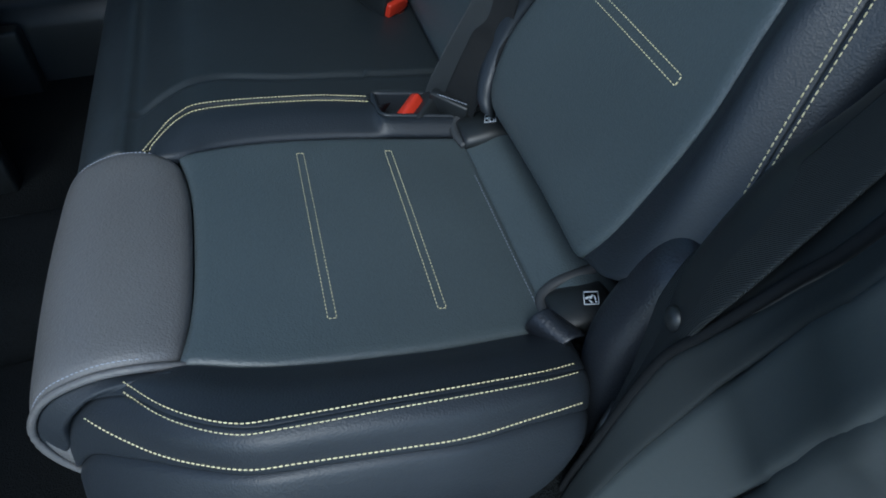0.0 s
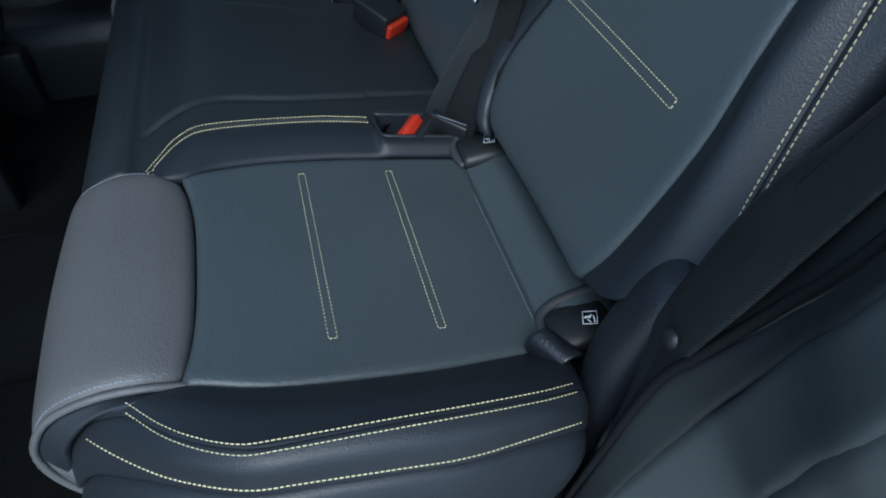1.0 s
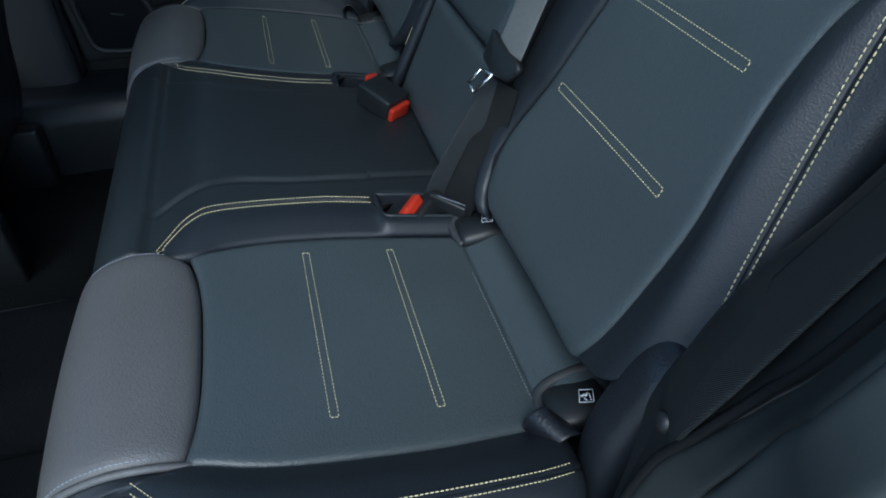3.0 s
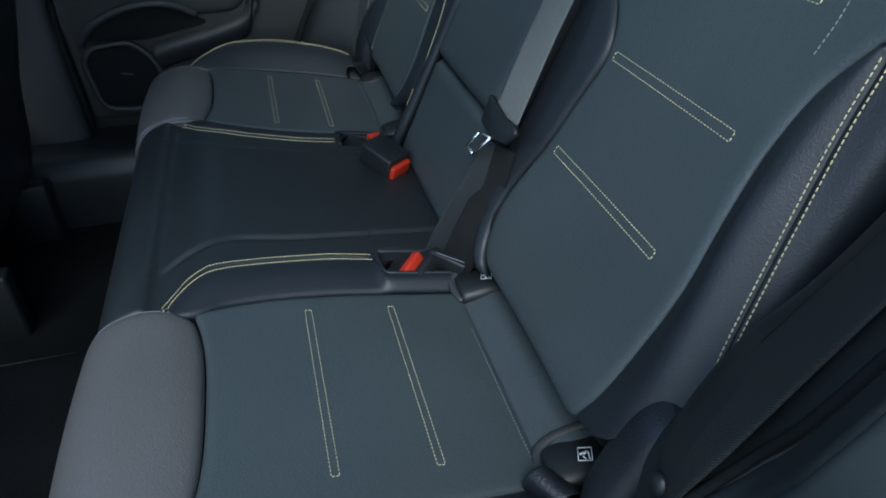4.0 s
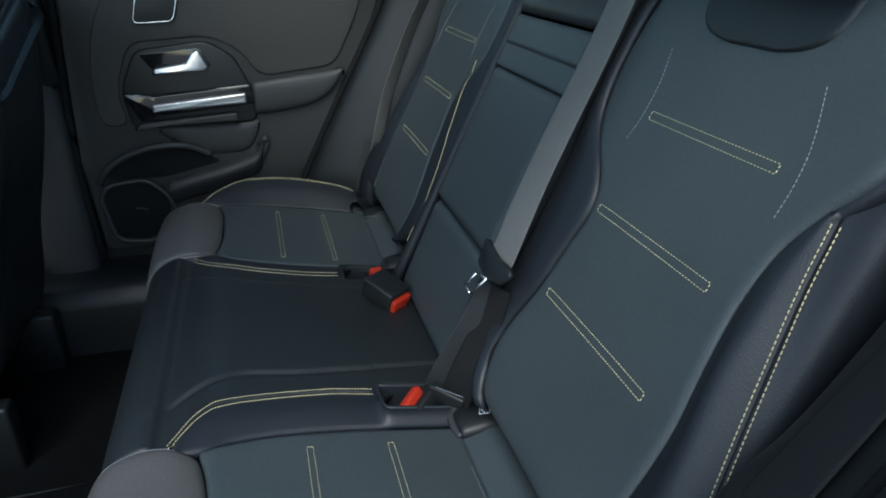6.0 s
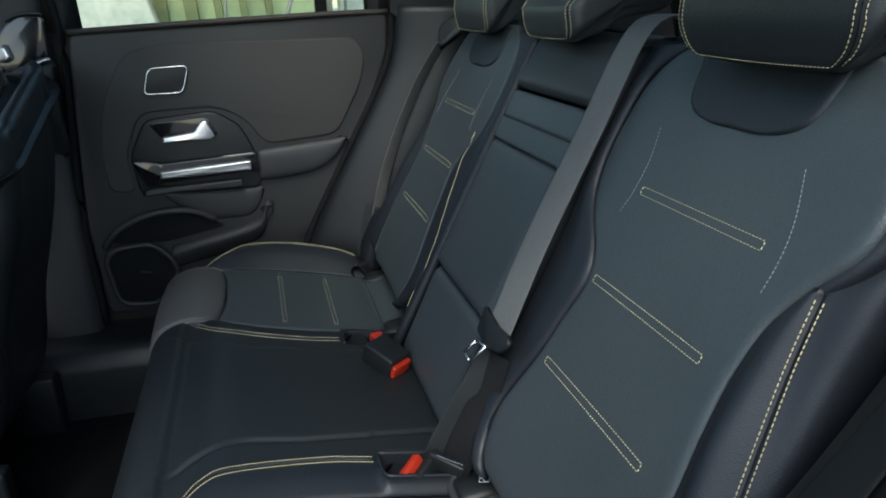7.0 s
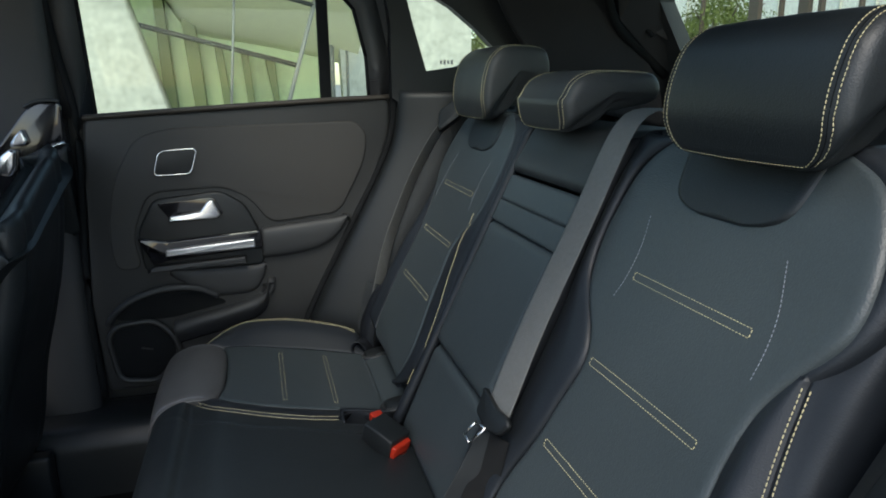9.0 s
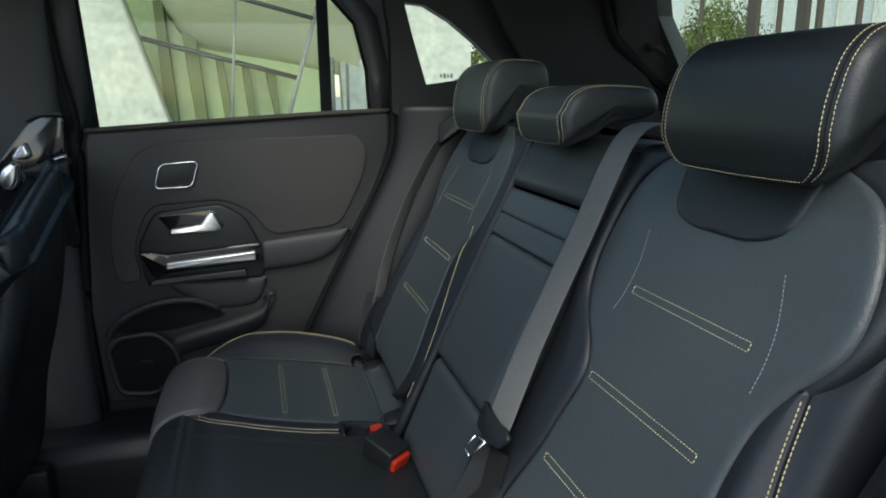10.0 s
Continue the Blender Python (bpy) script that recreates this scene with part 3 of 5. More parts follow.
# ---- headrests ----
def headrest(y0, x0, w, z0, z1, depth, label, cover):
    """A padded head restraint: a pillow lofted round its side profile, with seams and stitching along both sides and the hem."""
    from mathutils.bvhtree import BVHTree
    t = thing("headrest", label, "headrest", (x0 + depth / 2, y0, z0), "rear headrests")
    h, rho, r = z1 - z0, 0.017, 0.036 if w > 0.11 else 0.022
    corner = lambda z: 1 - (r - math.sqrt(max(0.0, r * r - max(0.0, r - z) ** 2))) / w  # noqa: E731
    front = [(0.012, 0.0), (0.005, 0.003), (0.002, 0.008), (0.0, 0.016), (-0.003, 0.03), (-0.004, 0.045)]
    prof = [(x, z, corner(z)) for x, z in front] + [(0.0, h * 0.58, 1.0), (0.012, h * 0.82, 0.99), (0.035, h * 0.97, 0.972), (0.065, h, 0.965), (depth * 0.85, h * 0.97, 0.96), (depth * 0.97, h * 0.86, 0.955), (depth, h * 0.62, 0.94)]
    low = [(depth * 0.9, h * 0.45, 0.88), (0.075, h * 0.33, 0.86), (0.055, h * 0.14, 0.80), (0.035, 0.004, 0.75), (0.022, -0.001, 0.73)]
    c = Vector((depth * 0.5, 0, h * 0.66))
    rows = []
    for x, z, k in spline(prof + low + prof[:1], 110)[:-1]:
        e = Vector((c.x - x, 0, c.z - z))
        D = e.length
        e.normalize()
        wk = w * k
        rr = min(rho, D * 0.5)
        half = [(D, w), (D * 0.8, w * (0.7 + 0.3 * k)), (D * 0.55, w * (0.3 + 0.7 * k) + 0.001)]
        half += [(rr * (1 - math.sin(a)), wk - rr * (1 - math.cos(a))) for a in (0.0, 0.4, 0.8, 1.2, 1.57)]
        half += [(-0.001, (wk - rr) * 0.6), (-0.0015, 0.0)]
        sec = [(x0 + x + e.x * a, y0 + y, z0 + z + e.z * a) for a, y in half]
        sec += [(q[0], 2 * y0 - q[1], q[2]) for q in sec[-2::-1]]
        rows.append(spline(sec, 64))
    bm = bmesh.new()
    grid = [[bm.verts.new(p) for p in row] for row in rows]
    faces = []
    for i in range(len(grid)):
        a, b = grid[i - 1], grid[i]
        for q in range(64):
            bm.faces.new((a[q], a[q + 1], b[q + 1], b[q]))
            faces.append([tuple(v.co) for v in (a[q], a[q + 1], b[q + 1], b[q])])
    bmesh.ops.remove_doubles(bm, verts=bm.verts[:], dist=1e-5)
    tree = BVHTree.FromPolygons([p for f in faces for p in f], [tuple(range(4 * n, 4 * n + 4)) for n in range(len(faces))])
    part("cushion", bm, cover, t)
    trees = (tree, Vector((x0 + c.x, y0, z0 + c.z)))
    side = spline(prof[1:11], 60)
    for s in (-1, 1):
        run = lambda off: [(x0 + x, y0 + s * (w * k - off), z0 + z) for x, z, k in side[3:]]  # noqa: E731
        for off in (0.0175, 0.0085):
            bm = bmesh.new()
            stitch_line(bm, run(off), None, 0.0040, 0.0029, 0.0006, trees=trees)
            part("side_stitching", bm, THREAD, t, "yellow double stitching")
        bm = bmesh.new()
        tube(bm, [p - n * 0.0002 for p, n in laid(run(0.013), None, trees)], 0.0007, 6, 90)
        part("side_seam", bm, RUBBER, t, "dark sewn seam")
    bm = bmesh.new()
    x, z, k = side[3]
    stitch_line(bm, [(x0 + x, y0 + f * (w * k - 0.0185), z0 + z - 0.0008 * (1 - f * f)) for f in np.linspace(-1, 1, 20)], None, 0.0040, 0.0029, 0.0006, trees=trees)
    part("hem_stitching", bm, THREAD, t, "yellow stitching along the lower edge")
    return t


def put_stitches(bm, p, s, pitch, length, width):
    p = np.array(p, float)
    n = max(2, int(np.linalg.norm(np.diff(p, axis=0), axis=1).sum() / pitch))
    q = [Vector(v) for v in spline(p, n * 2)]
    for k in range(n):
        a, b = q[2 * k], q[2 * k + 2]
        d = (b - a).normalized()
        m = Matrix.Translation((a + b) / 2) @ d.to_track_quat("X", "Z").to_matrix().to_4x4()
        box_into(bm, m, (length, width, width), 0.0)


# near cover stays black; the other two carry more light in their tone
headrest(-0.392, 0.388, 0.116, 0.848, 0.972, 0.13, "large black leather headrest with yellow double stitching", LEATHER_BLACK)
headrest(0.382, 0.388, 0.106, 0.850, 0.984, 0.13, "leather headrest toned up for the light, with yellow double stitching", LEATHER_BLACK_LIT)
headrest(0.0, 0.372, 0.088, 0.852, 0.932, 0.145, "low dark leather middle headrest with yellow stitching", LEATHER_BLACK_LIT)
for s in (-1, 1):
    rows = [[(insert_x(z, 0.37) - 0.0045, s * w, z) for w in np.linspace(0.365 - k, 0.365 + k, 7)] for z, k in ((0.791, 0.030), (0.797, 0.062), (0.810, 0.082), (0.838, 0.090), (0.862, 0.094))]
    part("headrest_collar", skin(rows, 30, 24, FRONT, 0.004, 0.008, thick=0.004), LEATHER_BLACK, SEATS[s], "smooth black collar panel")


HINGE_FAR = [(0.262, 0.462), (0.248, 0.450), (0.232, 0.424), (0.212, 0.382), (0.197, 0.350), (0.192, 0.325)]


# ---- belts ----
def band(bm, pts, width, thick=0.0014, res=40):
    """A flat strap; pts: place and the way its width runs."""
    c = spline([p for p, _ in pts], res)
    w = spline([d for _, d in pts], res)
    rows = []
    for k in range(res + 1):
        t = Vector(c[min(k + 1, res)] - c[max(k - 1, 0)]).normalized()
        d = Vector(w[k])
        d = (d - t * d.dot(t)).normalized()
        n = t.cross(d).normalized()
        o = Vector(c[k])
        prof = ((-0.5, 0.5), (-0.44, 1.0), (0, 1.0), (0.44, 1.0), (0.5, 0.5), (0.5, -0.5), (0.44, -1.0), (0, -1.0), (-0.44, -1.0), (-0.5, -0.5))
        rows.append([bm.verts.new(o + d * width * a + n * thick * b * 0.5) for a, b in prof])
    for a, b in zip(rows, rows[1:]):
        for i in range(10):
            bm.faces.new((a[i], a[(i + 1) % 10], b[(i + 1) % 10], b[i]))
    bm.faces.new(rows[0])
    bm.faces.new(rows[-1])


belt = thing("middle_seat_belt", "grey woven seat belt with black tongue and folded webbing", "seat belt", (0.20, -0.17, 0.34))
bm = bmesh.new()
band(bm, [((0.240, -0.198, 0.524), (0.1, -1, -0.15)), ((0.29, -0.178, 0.62), (0.1, -1, -0.2)), ((0.36, -0.167, 0.755), (0.1, -1, -0.1)), ((0.415, -0.160, 0.862), (0.1, -1, 0)), ((0.455, -0.158, 0.885), (0.1, -1, 0)), ((0.50, -0.158, 0.875), (0.0, -1, 0))], 0.048)
part("shoulder_strap", bm, WEBBING, belt)
# lower and folded straps: same webbing, their shade is in the colour
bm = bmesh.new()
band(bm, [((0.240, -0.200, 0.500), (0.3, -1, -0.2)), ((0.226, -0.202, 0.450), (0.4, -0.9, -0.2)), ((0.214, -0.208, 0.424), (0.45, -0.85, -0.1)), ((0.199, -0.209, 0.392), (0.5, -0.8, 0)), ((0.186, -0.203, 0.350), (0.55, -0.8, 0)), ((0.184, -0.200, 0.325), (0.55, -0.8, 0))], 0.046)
part("lap_strap", bm, WEBBING_DEEP_SHADE, belt, "lower strap in a black tone for its shade")
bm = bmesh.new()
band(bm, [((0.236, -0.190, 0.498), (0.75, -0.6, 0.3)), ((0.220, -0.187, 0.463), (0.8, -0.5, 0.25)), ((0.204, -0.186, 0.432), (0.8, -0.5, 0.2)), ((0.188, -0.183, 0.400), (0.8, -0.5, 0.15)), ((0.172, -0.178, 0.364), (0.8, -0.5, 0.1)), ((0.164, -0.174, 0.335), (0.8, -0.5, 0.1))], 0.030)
part("folded_strap", bm, WEBBING_SHADE, belt, "folded strap in a dark tone for its shade")
bm = bmesh.new()
slab(bm, rounded([(0.243, -0.160, 0.545), (0.227, -0.172, 0.517), (0.229, -0.204, 0.509), (0.236, -0.225, 0.511), (0.247, -0.236, 0.526), (0.248, -0.227, 0.533), (0.244, -0.200, 0.533), (0.242, -0.176, 0.540)], 0.006), 0.008, 0.003, (-0.825, -0.188, 0.533))
tongue = part("tongue", bm, PLASTIC, belt, "black plastic belt tongue")
bm = bmesh.new()
ring = [Vector(p) for p in ((0.206, -0.176, 0.494), (0.218, -0.184, 0.512), (0.223, -0.206, 0.514), (0.207, -0.193, 0.490))]
for a, b in zip(ring, ring[1:] + ring[:1]):
    tube(bm, [a, b], 0.0019, 8, 2)
part("tongue_plate", bm, STEEL, tongue, "bright steel latch loop")
bm = bmesh.new()
box_into(bm, Matrix.Translation((0.176, -0.197, 0.346)) @ Euler((radians(4), radians(10), radians(-42))).to_matrix().to_4x4(), (0.050, 0.012, 0.026), 0.003)
part("anchor", bm, PLASTIC, belt, "black stitched anchor sleeve")
bm = bmesh.new()
put_stitches(bm, [(0.157, -0.183, 0.361), (0.174, -0.201, 0.3605), (0.192, -0.216, 0.358)], 1, 0.004, 0.003, 0.001)
part("anchor_stitching", bm, THREAD_PALE, belt)

belt = thing("far_seat_belt", "dark grey seat belt hanging beside the far backrest", "seat belt", (0.22, 0.62, 0.34))
bm = bmesh.new()
band(bm, [((0.215, 0.612, 0.335), (0.8, 0.6, 0)), ((0.235, 0.618, 0.43), (0.75, 0.6, 0)), ((0.270, 0.624, 0.56), (0.7, 0.6, 0.1)), ((0.33, 0.632, 0.70), (0.7, 0.6, 0.1)), ((0.39, 0.638, 0.80), (0.7, 0.6, 0)), ((0.43, 0.64, 0.84), (0.7, 0.6, 0))], 0.040)
part("strap", bm, WEBBING, belt)
bm = bmesh.new()
slab(bm, rounded([(0.395, 0.63, 0.80), (0.44, 0.61, 0.835), (0.47, 0.60, 0.87), (0.45, 0.62, 0.885), (0.40, 0.64, 0.85)], 0.012), 0.02, 0.005, (-0.3, -0.7, 0.3))
part("belt_guide", bm, PLASTIC, belt, "black plastic belt guide")
# folded end in the webbing copy that has shade in its colour
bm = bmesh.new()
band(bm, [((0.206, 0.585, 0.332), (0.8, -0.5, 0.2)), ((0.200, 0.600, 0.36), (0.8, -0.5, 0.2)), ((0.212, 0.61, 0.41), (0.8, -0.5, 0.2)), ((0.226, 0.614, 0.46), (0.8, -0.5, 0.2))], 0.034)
part("folded_strap", bm, WEBBING_SHADE, belt)


def buckle(c, yaw, pitch, size, label, lift=-0.12, tall=0.62, roll=0):
    t = thing("seat_belt_buckle", label, "belt buckle", c, "belt buckles")
    m = Matrix.Translation(c) @ Euler((radians(roll), radians(pitch), radians(yaw))).to_matrix().to_4x4()
    L, W, H = size
    bm = bmesh.new()
    box_into(bm, m @ Matrix.Translation((-L / 2, 0, 0)), (L, W, H), 0.004)
    part("casing", bm, PLASTIC, t)
    bm = bmesh.new()
    box_into(bm, m @ Matrix.Translation((0.002, 0, H * lift)), (0.010 if tall < 1 else 0.022, W * 0.84, H * tall), 0.003)
    part("release_button", bm, RED, t, "red release button")
    bm = bmesh.new()
    box_into(bm, m @ Matrix.Translation((0.0, 0, -H * 0.5)), (0.018, W * 0.7, 0.003), 0.001)
    part("slot", bm, STEEL, t)
    return t


buckle((0.167, 0.046, 0.360), -52, 16, (0.060, 0.048, 0.034), "black belt buckle with red button lying on the seat")
buckle((0.150, 0.146, 0.358), 106, -12, (0.028, 0.026, 0.016), "black belt buckle with red button beside another", 0.0, 1.02)
t = thing("seat_belt_buckle", "red belt buckle standing in its moulded well", "belt buckle", (0.13, -0.19, 0.34), "belt buckles")
m = Matrix.Translation((0.132, -0.190, 0.3445)) @ Euler((radians(-24), radians(-14), radians(45))).to_matrix().to_4x4()
bm = bmesh.new()
box_into(bm, m, (0.040, 0.014, 0.020), 0.004)
part("release_button", bm, RED, t, "red release button")
bm = bmesh.new()
box_into(bm, m @ Matrix.Translation((0.012, -0.008, -0.012)), (0.06, 0.022, 0.022), 0.004)
part("casing", bm, PLASTIC, t)

for s in (-1, 1):
    t = thing("buckle_well", "moulded black well for the belt buckles between the cushions", "buckle well", (0.14, s * 0.165, 0.30), "buckle wells")
    bm = skin([[(x, s * w, 0.326 - 0.12 * (x - 0.1)) for w in (0.150, 0.175, 0.208)] for x in (0.090, 0.14, 0.24)], 10, 10, UP, 0.0, 0.004, thick=0.02)
    part("floor_panel", bm, LEATHER_DARK, t)
    for nm, a, b in (("front_wall", (0.0915, 0.150), (0.0945, 0.206)), ("inner_wall", (0.0915, 0.1545), (0.23, 0.1545)), ("outer_wall", (0.0945, 0.2015), (0.19, 0.205))):
        rows = [[(p[0] + (0.003 * d if nm == "front_wall" else 0), s * (p[1] + (0 if nm == "front_wall" else 0.003 * d * (1 if nm == "inner_wall" else -1))), cush(p[0]) + 0.011 - 0.03 * d) for p in (a, ((a[0] + b[0]) / 2, (a[1] + b[1]) / 2), b)] for d in (0, 0.5, 1)]
        part(nm, skin(rows, 10, 8, (0, 0, 1) if nm != "front_wall" else (1, 0, 0), 0.0, 0.004, thick=0.003), LEATHER_DARK, t)
    bm = bmesh.new()
    tube(bm, [(0.094, s * 0.158, cush(0.094) + 0.010), (0.094, s * 0.185, cush(0.094) + 0.010), (0.098, s * 0.200, cush(0.1) + 0.0105), (0.112, s * 0.2035, cush(0.112) + 0.011), (0.185, s * 0.205, cush(0.185) + 0.011)], 0.0028, 8, 30)
    part("rim", bm, LEATHER_DARK, t)


HINGE = material("grained_black_plastic", (0.012, 0.014, 0.018), 0.38, grain=0.0003, size=500)


# ---- child seat anchors, with their covers and signs ----
def anchor_cover(s, w, x, z, label):
    t = thing("anchor_cover", label, "anchor cover", (x, s * w, z - 0.02), "child seat anchors")
    m = Matrix.Translation((x, s * w, z)) @ Euler((0, radians(-4), 0)).to_matrix().to_4x4()
    rows = [[m @ Vector((a, b * k, c * k + e)) for b, c in ((-0.027, -0.010), (-0.021, 0.003), (0, 0.008), (0.021, 0.003), (0.027, -0.010))] for a, k, e in ((-0.030, 0.75, -0.006), (-0.024, 0.92, -0.001), (-0.008, 1.0, 0.001), (0.010, 1.0, 0.002), (0.030, 1.0, 0.0))]
    part("lid", skin(rows, 20, 20, UP, 0.004, 0.008, thick=0.008), PLASTIC, t)
    bm = bmesh.new()
    tube(bm, [m @ Vector(p) for p in ((-0.026, s * 0.020, -0.006), (-0.031, 0.0, -0.003), (-0.028, -s * 0.018, 0.000), (-0.014, -s * 0.027, 0.003), (0.006, -s * 0.030, 0.005), (0.030, -s * 0.031, 0.006))], 0.0055, 8, 24, 0.7)
    part("lip", bm, PLASTIC_GREY, t)
    bm = bmesh.new()
    top = m @ Matrix.Translation((0.009, s * 0.004, 0.0112)) @ pose(0, 0, 0, 0, -6, -20) @ Matrix.Scale(0.72, 4)
    box_into(bm, top, (0.019, 0.021, 0.001), 0.0004)
    if s > 0:
        bm.free()
        return t
    sign = part("sign", bm, GLOSS, t)
    bm = bmesh.new()
    for px, py, sx, sy, rz in ((-0.0085, 0, 0.001, 0.019, 0), (0.0085, 0, 0.001, 0.019, 0), (0, 0.0095, 0.017, 0.001, 0), (0, -0.0095, 0.017, 0.001, 0), (-0.004, 0.001, 0.006, 0.0028, 30), (0.0005, 0.002, 0.0065, 0.0024, 60), (0.0045, 0.0, 0.0018, 0.007, 10), (0.0055, -0.006, 0.0026, 0.002, 0), (-0.001, -0.005, 0.0016, 0.006, 40)):
        box_into(bm, top @ pose(px, py, 0.0008, 0, 0, rz), (sx, sy, 0.0008))
    part("pictogram", bm, WHITE, sign, "white child seat sign")
    return t


for s in (-1, 1):
    anchor_cover(s, 0.499, 0.210, 0.330, "black plastic child seat anchor cover with white sign")
    anchor_cover(s, 0.232, 0.205, 0.337, "small black child seat anchor cover beside the buckle")
    t = thing("hinge_cover", "blue-black grained plastic cover over the backrest hinge", "hinge cover", (0.2, s * 0.56, 0.2), "hinge covers")
    spine = ((0.290, 0.566, 0.440), (0.262, 0.570, 0.460), (0.240, 0.573, 0.464), (0.220, 0.575, 0.447), (0.202, 0.575, 0.412), (0.188, 0.575, 0.376), (0.184, 0.574, 0.335), (0.188, 0.572, 0.28), (0.196, 0.57, 0.22))
    bm = skin([[(x + dx * k, s * (w + dw * k), z + dz * k) for dx, dw, dz in ((0.040, -0.040, -0.024), (0.012, -0.034, -0.004), (0.0, -0.012, 0.004), (0.002, 0.010, 0.001), (0.016, 0.020, -0.010), (0.045, 0.022, -0.030))] for (x, w, z), k in zip(spine, (0.8, 0.95, 1.0, 1.0, 1.0, 0.95, 0.85, 0.8, 0.8))], 24, 60, (-1, 0, 0.5), 0.002, 0.006, thick=0.012)
    part("shell", bm, HINGE, t)
    bm = bmesh.new()
    tube(bm, [(x + 0.026, s * (w - 0.037), z - 0.013) for x, w, z in spine[1:7]], 0.002, 6, 40)
    part("edge_bead", bm, RUBBER, t)
    bm = bmesh.new()
    d = (0.55, s * 0.8, -0.1)
    band(bm, [((0.205, s * 0.522, 0.292), d), ((0.178, s * 0.526, 0.318), d), ((0.164, s * 0.529, 0.336), d), ((0.168, s * 0.530, 0.349), d), ((0.182, s * 0.528, 0.350), d), ((0.198, s * 0.524, 0.330), d), ((0.214, s * 0.520, 0.296), d)], 0.034, 0.003)
    tagged(link("pull_loop", bm, HINGE), "short dark looped pull strap beside the cushion", "pull loop", "pull loops")

t = thing("inner_hinge_cover", "glossy blue-grey curved hinge cover between the seats", "hinge cover", (0.2, 0.185, 0.33))
bm = skin([[(x + dx, 0.186 + dy, z + dz) for dx, dy, dz in ((0.012, -0.016, -0.004), (0.0, -0.010, 0.004), (-0.002, 0.004, 0.006), (0.010, 0.016, 0.0))] for x, z in HINGE_FAR], 16, 30, (-1, -0.5, 0.4), 0.003, 0.006, thick=0.01)
part("shell", bm, LEATHER_DARK, t)

# ---- car body around the seat ----
GREEN_GLASS = bpy.data.materials.new("window_glass")
GREEN_GLASS.use_nodes = True
nt = GREEN_GLASS.node_tree
nt.nodes.remove(nt.nodes["Principled BSDF"])
tr, gl, mx = nt.nodes.new("ShaderNodeBsdfTransparent"), nt.nodes.new("ShaderNodeBsdfGlossy"), nt.nodes.new("ShaderNodeMixShader")
tr.inputs["Color"].default_value = (0.90, 0.95, 0.88, 1)
gl.inputs["Roughness"].default_value = 0.02
mx.inputs[0].default_value = 0.02
nt.links.new(tr.outputs[0], mx.inputs[1])
nt.links.new(gl.outputs[0], mx.inputs[2])
nt.links.new(mx.outputs[0], nt.nodes["Material Output"].inputs["Surface"])


def ring_wall(bm, outer, inner, depth, way):
    """A thick plate between two outlines of as many points: a wall with an opening."""
    w = Vector(way) * depth
    o, i = [Vector(p) for p in outer], [Vector(p) for p in inner]
    n = len(o)
    rows = [[bm.verts.new(p + q) for p in ps] for ps, q in ((o, w * 0), (i, w * 0), (i, w), (o, w))]
    for a, b in zip(rows, rows[1:] + rows[:1]):
        for k in range(n):
            bm.faces.new((a[k], a[(k + 1) % n], b[(k + 1) % n], b[k]))


def structure(name, bm, mat, label, category, smooth=False):
    return tagged(link(name, bm, mat, None, "", smooth), label, category, "", "structure")


def xz(pts, y):
    return [(x, y, z) for x, z in pts]


# floor, tunnel, sill and the box below the cushions
bm = bmesh.new()
slab(bm, [(-1.4, -0.74, 0), (1.2, -0.74, 0), (1.2, 0.76, 0), (-1.4, 0.76, 0)], 0.05, 0, (0, 0, -1))
structure("floor", bm, CARPET, "black carpeted car floor", "floor")
bm = bmesh.new()
box_into(bm, Matrix.Translation((0.03, 0, 0.11)), (0.42, 1.26, 0.2), 0.02)
structure("seat_base", bm, CARPET, "black carpeted box below the rear seat", "seat base")
bm = bmesh.new()
rows = [[(x, y, z + (0.02 if x > -0.3 else 0)) for x in (-1.35, -0.8, -0.4, -0.17)] for y, z in ((-0.15, 0.005), (-0.12, 0.05), (-0.07, 0.075), (0.07, 0.075), (0.12, 0.05), (0.15, 0.005))]
structure("tunnel", skin(rows, 20, 30, UP, 0, 0.01, thick=0.004), CARPET, "low carpeted centre tunnel", "floor", True)
bm = bmesh.new()
slab(bm, rounded([(-0.68, 0.16, 0.004), (-0.215, 0.16, 0.004), (-0.215, 0.60, 0.004), (-0.40, 0.62, 0.004), (-0.55, 0.60, 0.004), (-0.68, 0.60, 0.004)], 0.05), 0.012, 0.004, (0, 0, 1))
mat_far = thing("floor_mat", "black carpet floor mat with a stitched edge", "floor mat", (-0.4, 0.38, 0.01))
part("carpet", bm, CARPET, mat_far)
bm = bmesh.new()
c = rounded([(-0.68, 0.16, 0.015), (-0.215, 0.16, 0.015), (-0.215, 0.60, 0.015), (-0.40, 0.62, 0.015), (-0.55, 0.60, 0.015), (-0.68, 0.60, 0.015)], 0.05)
ring_tube(bm, c, 0.004, way=(0, 0, 1))
part("edging", bm, PLASTIC_GREY, mat_far, "grey bound edge")
for s, yy in ((1, 0.70), (-1, 0.69)):
    rows = [[(x, s * y, z + 0.03 * max(0, (x + 0.15) / 0.3)) for x in (-1.3, -0.8, -0.42, -0.2, 0.05, 0.12)] for y, z in ((0.600, 0.0), (0.612, 0.125), (0.622, 0.150), (0.64, 0.172), (0.69, 0.180), (0.76, 0.180))]
    structure("sill_far" if s > 0 else "sill_near", skin(rows, 30, 24, UP, 0.0, 0.01, thick=0.02), PLASTIC, "dark plastic door sill trim", "sill", True)

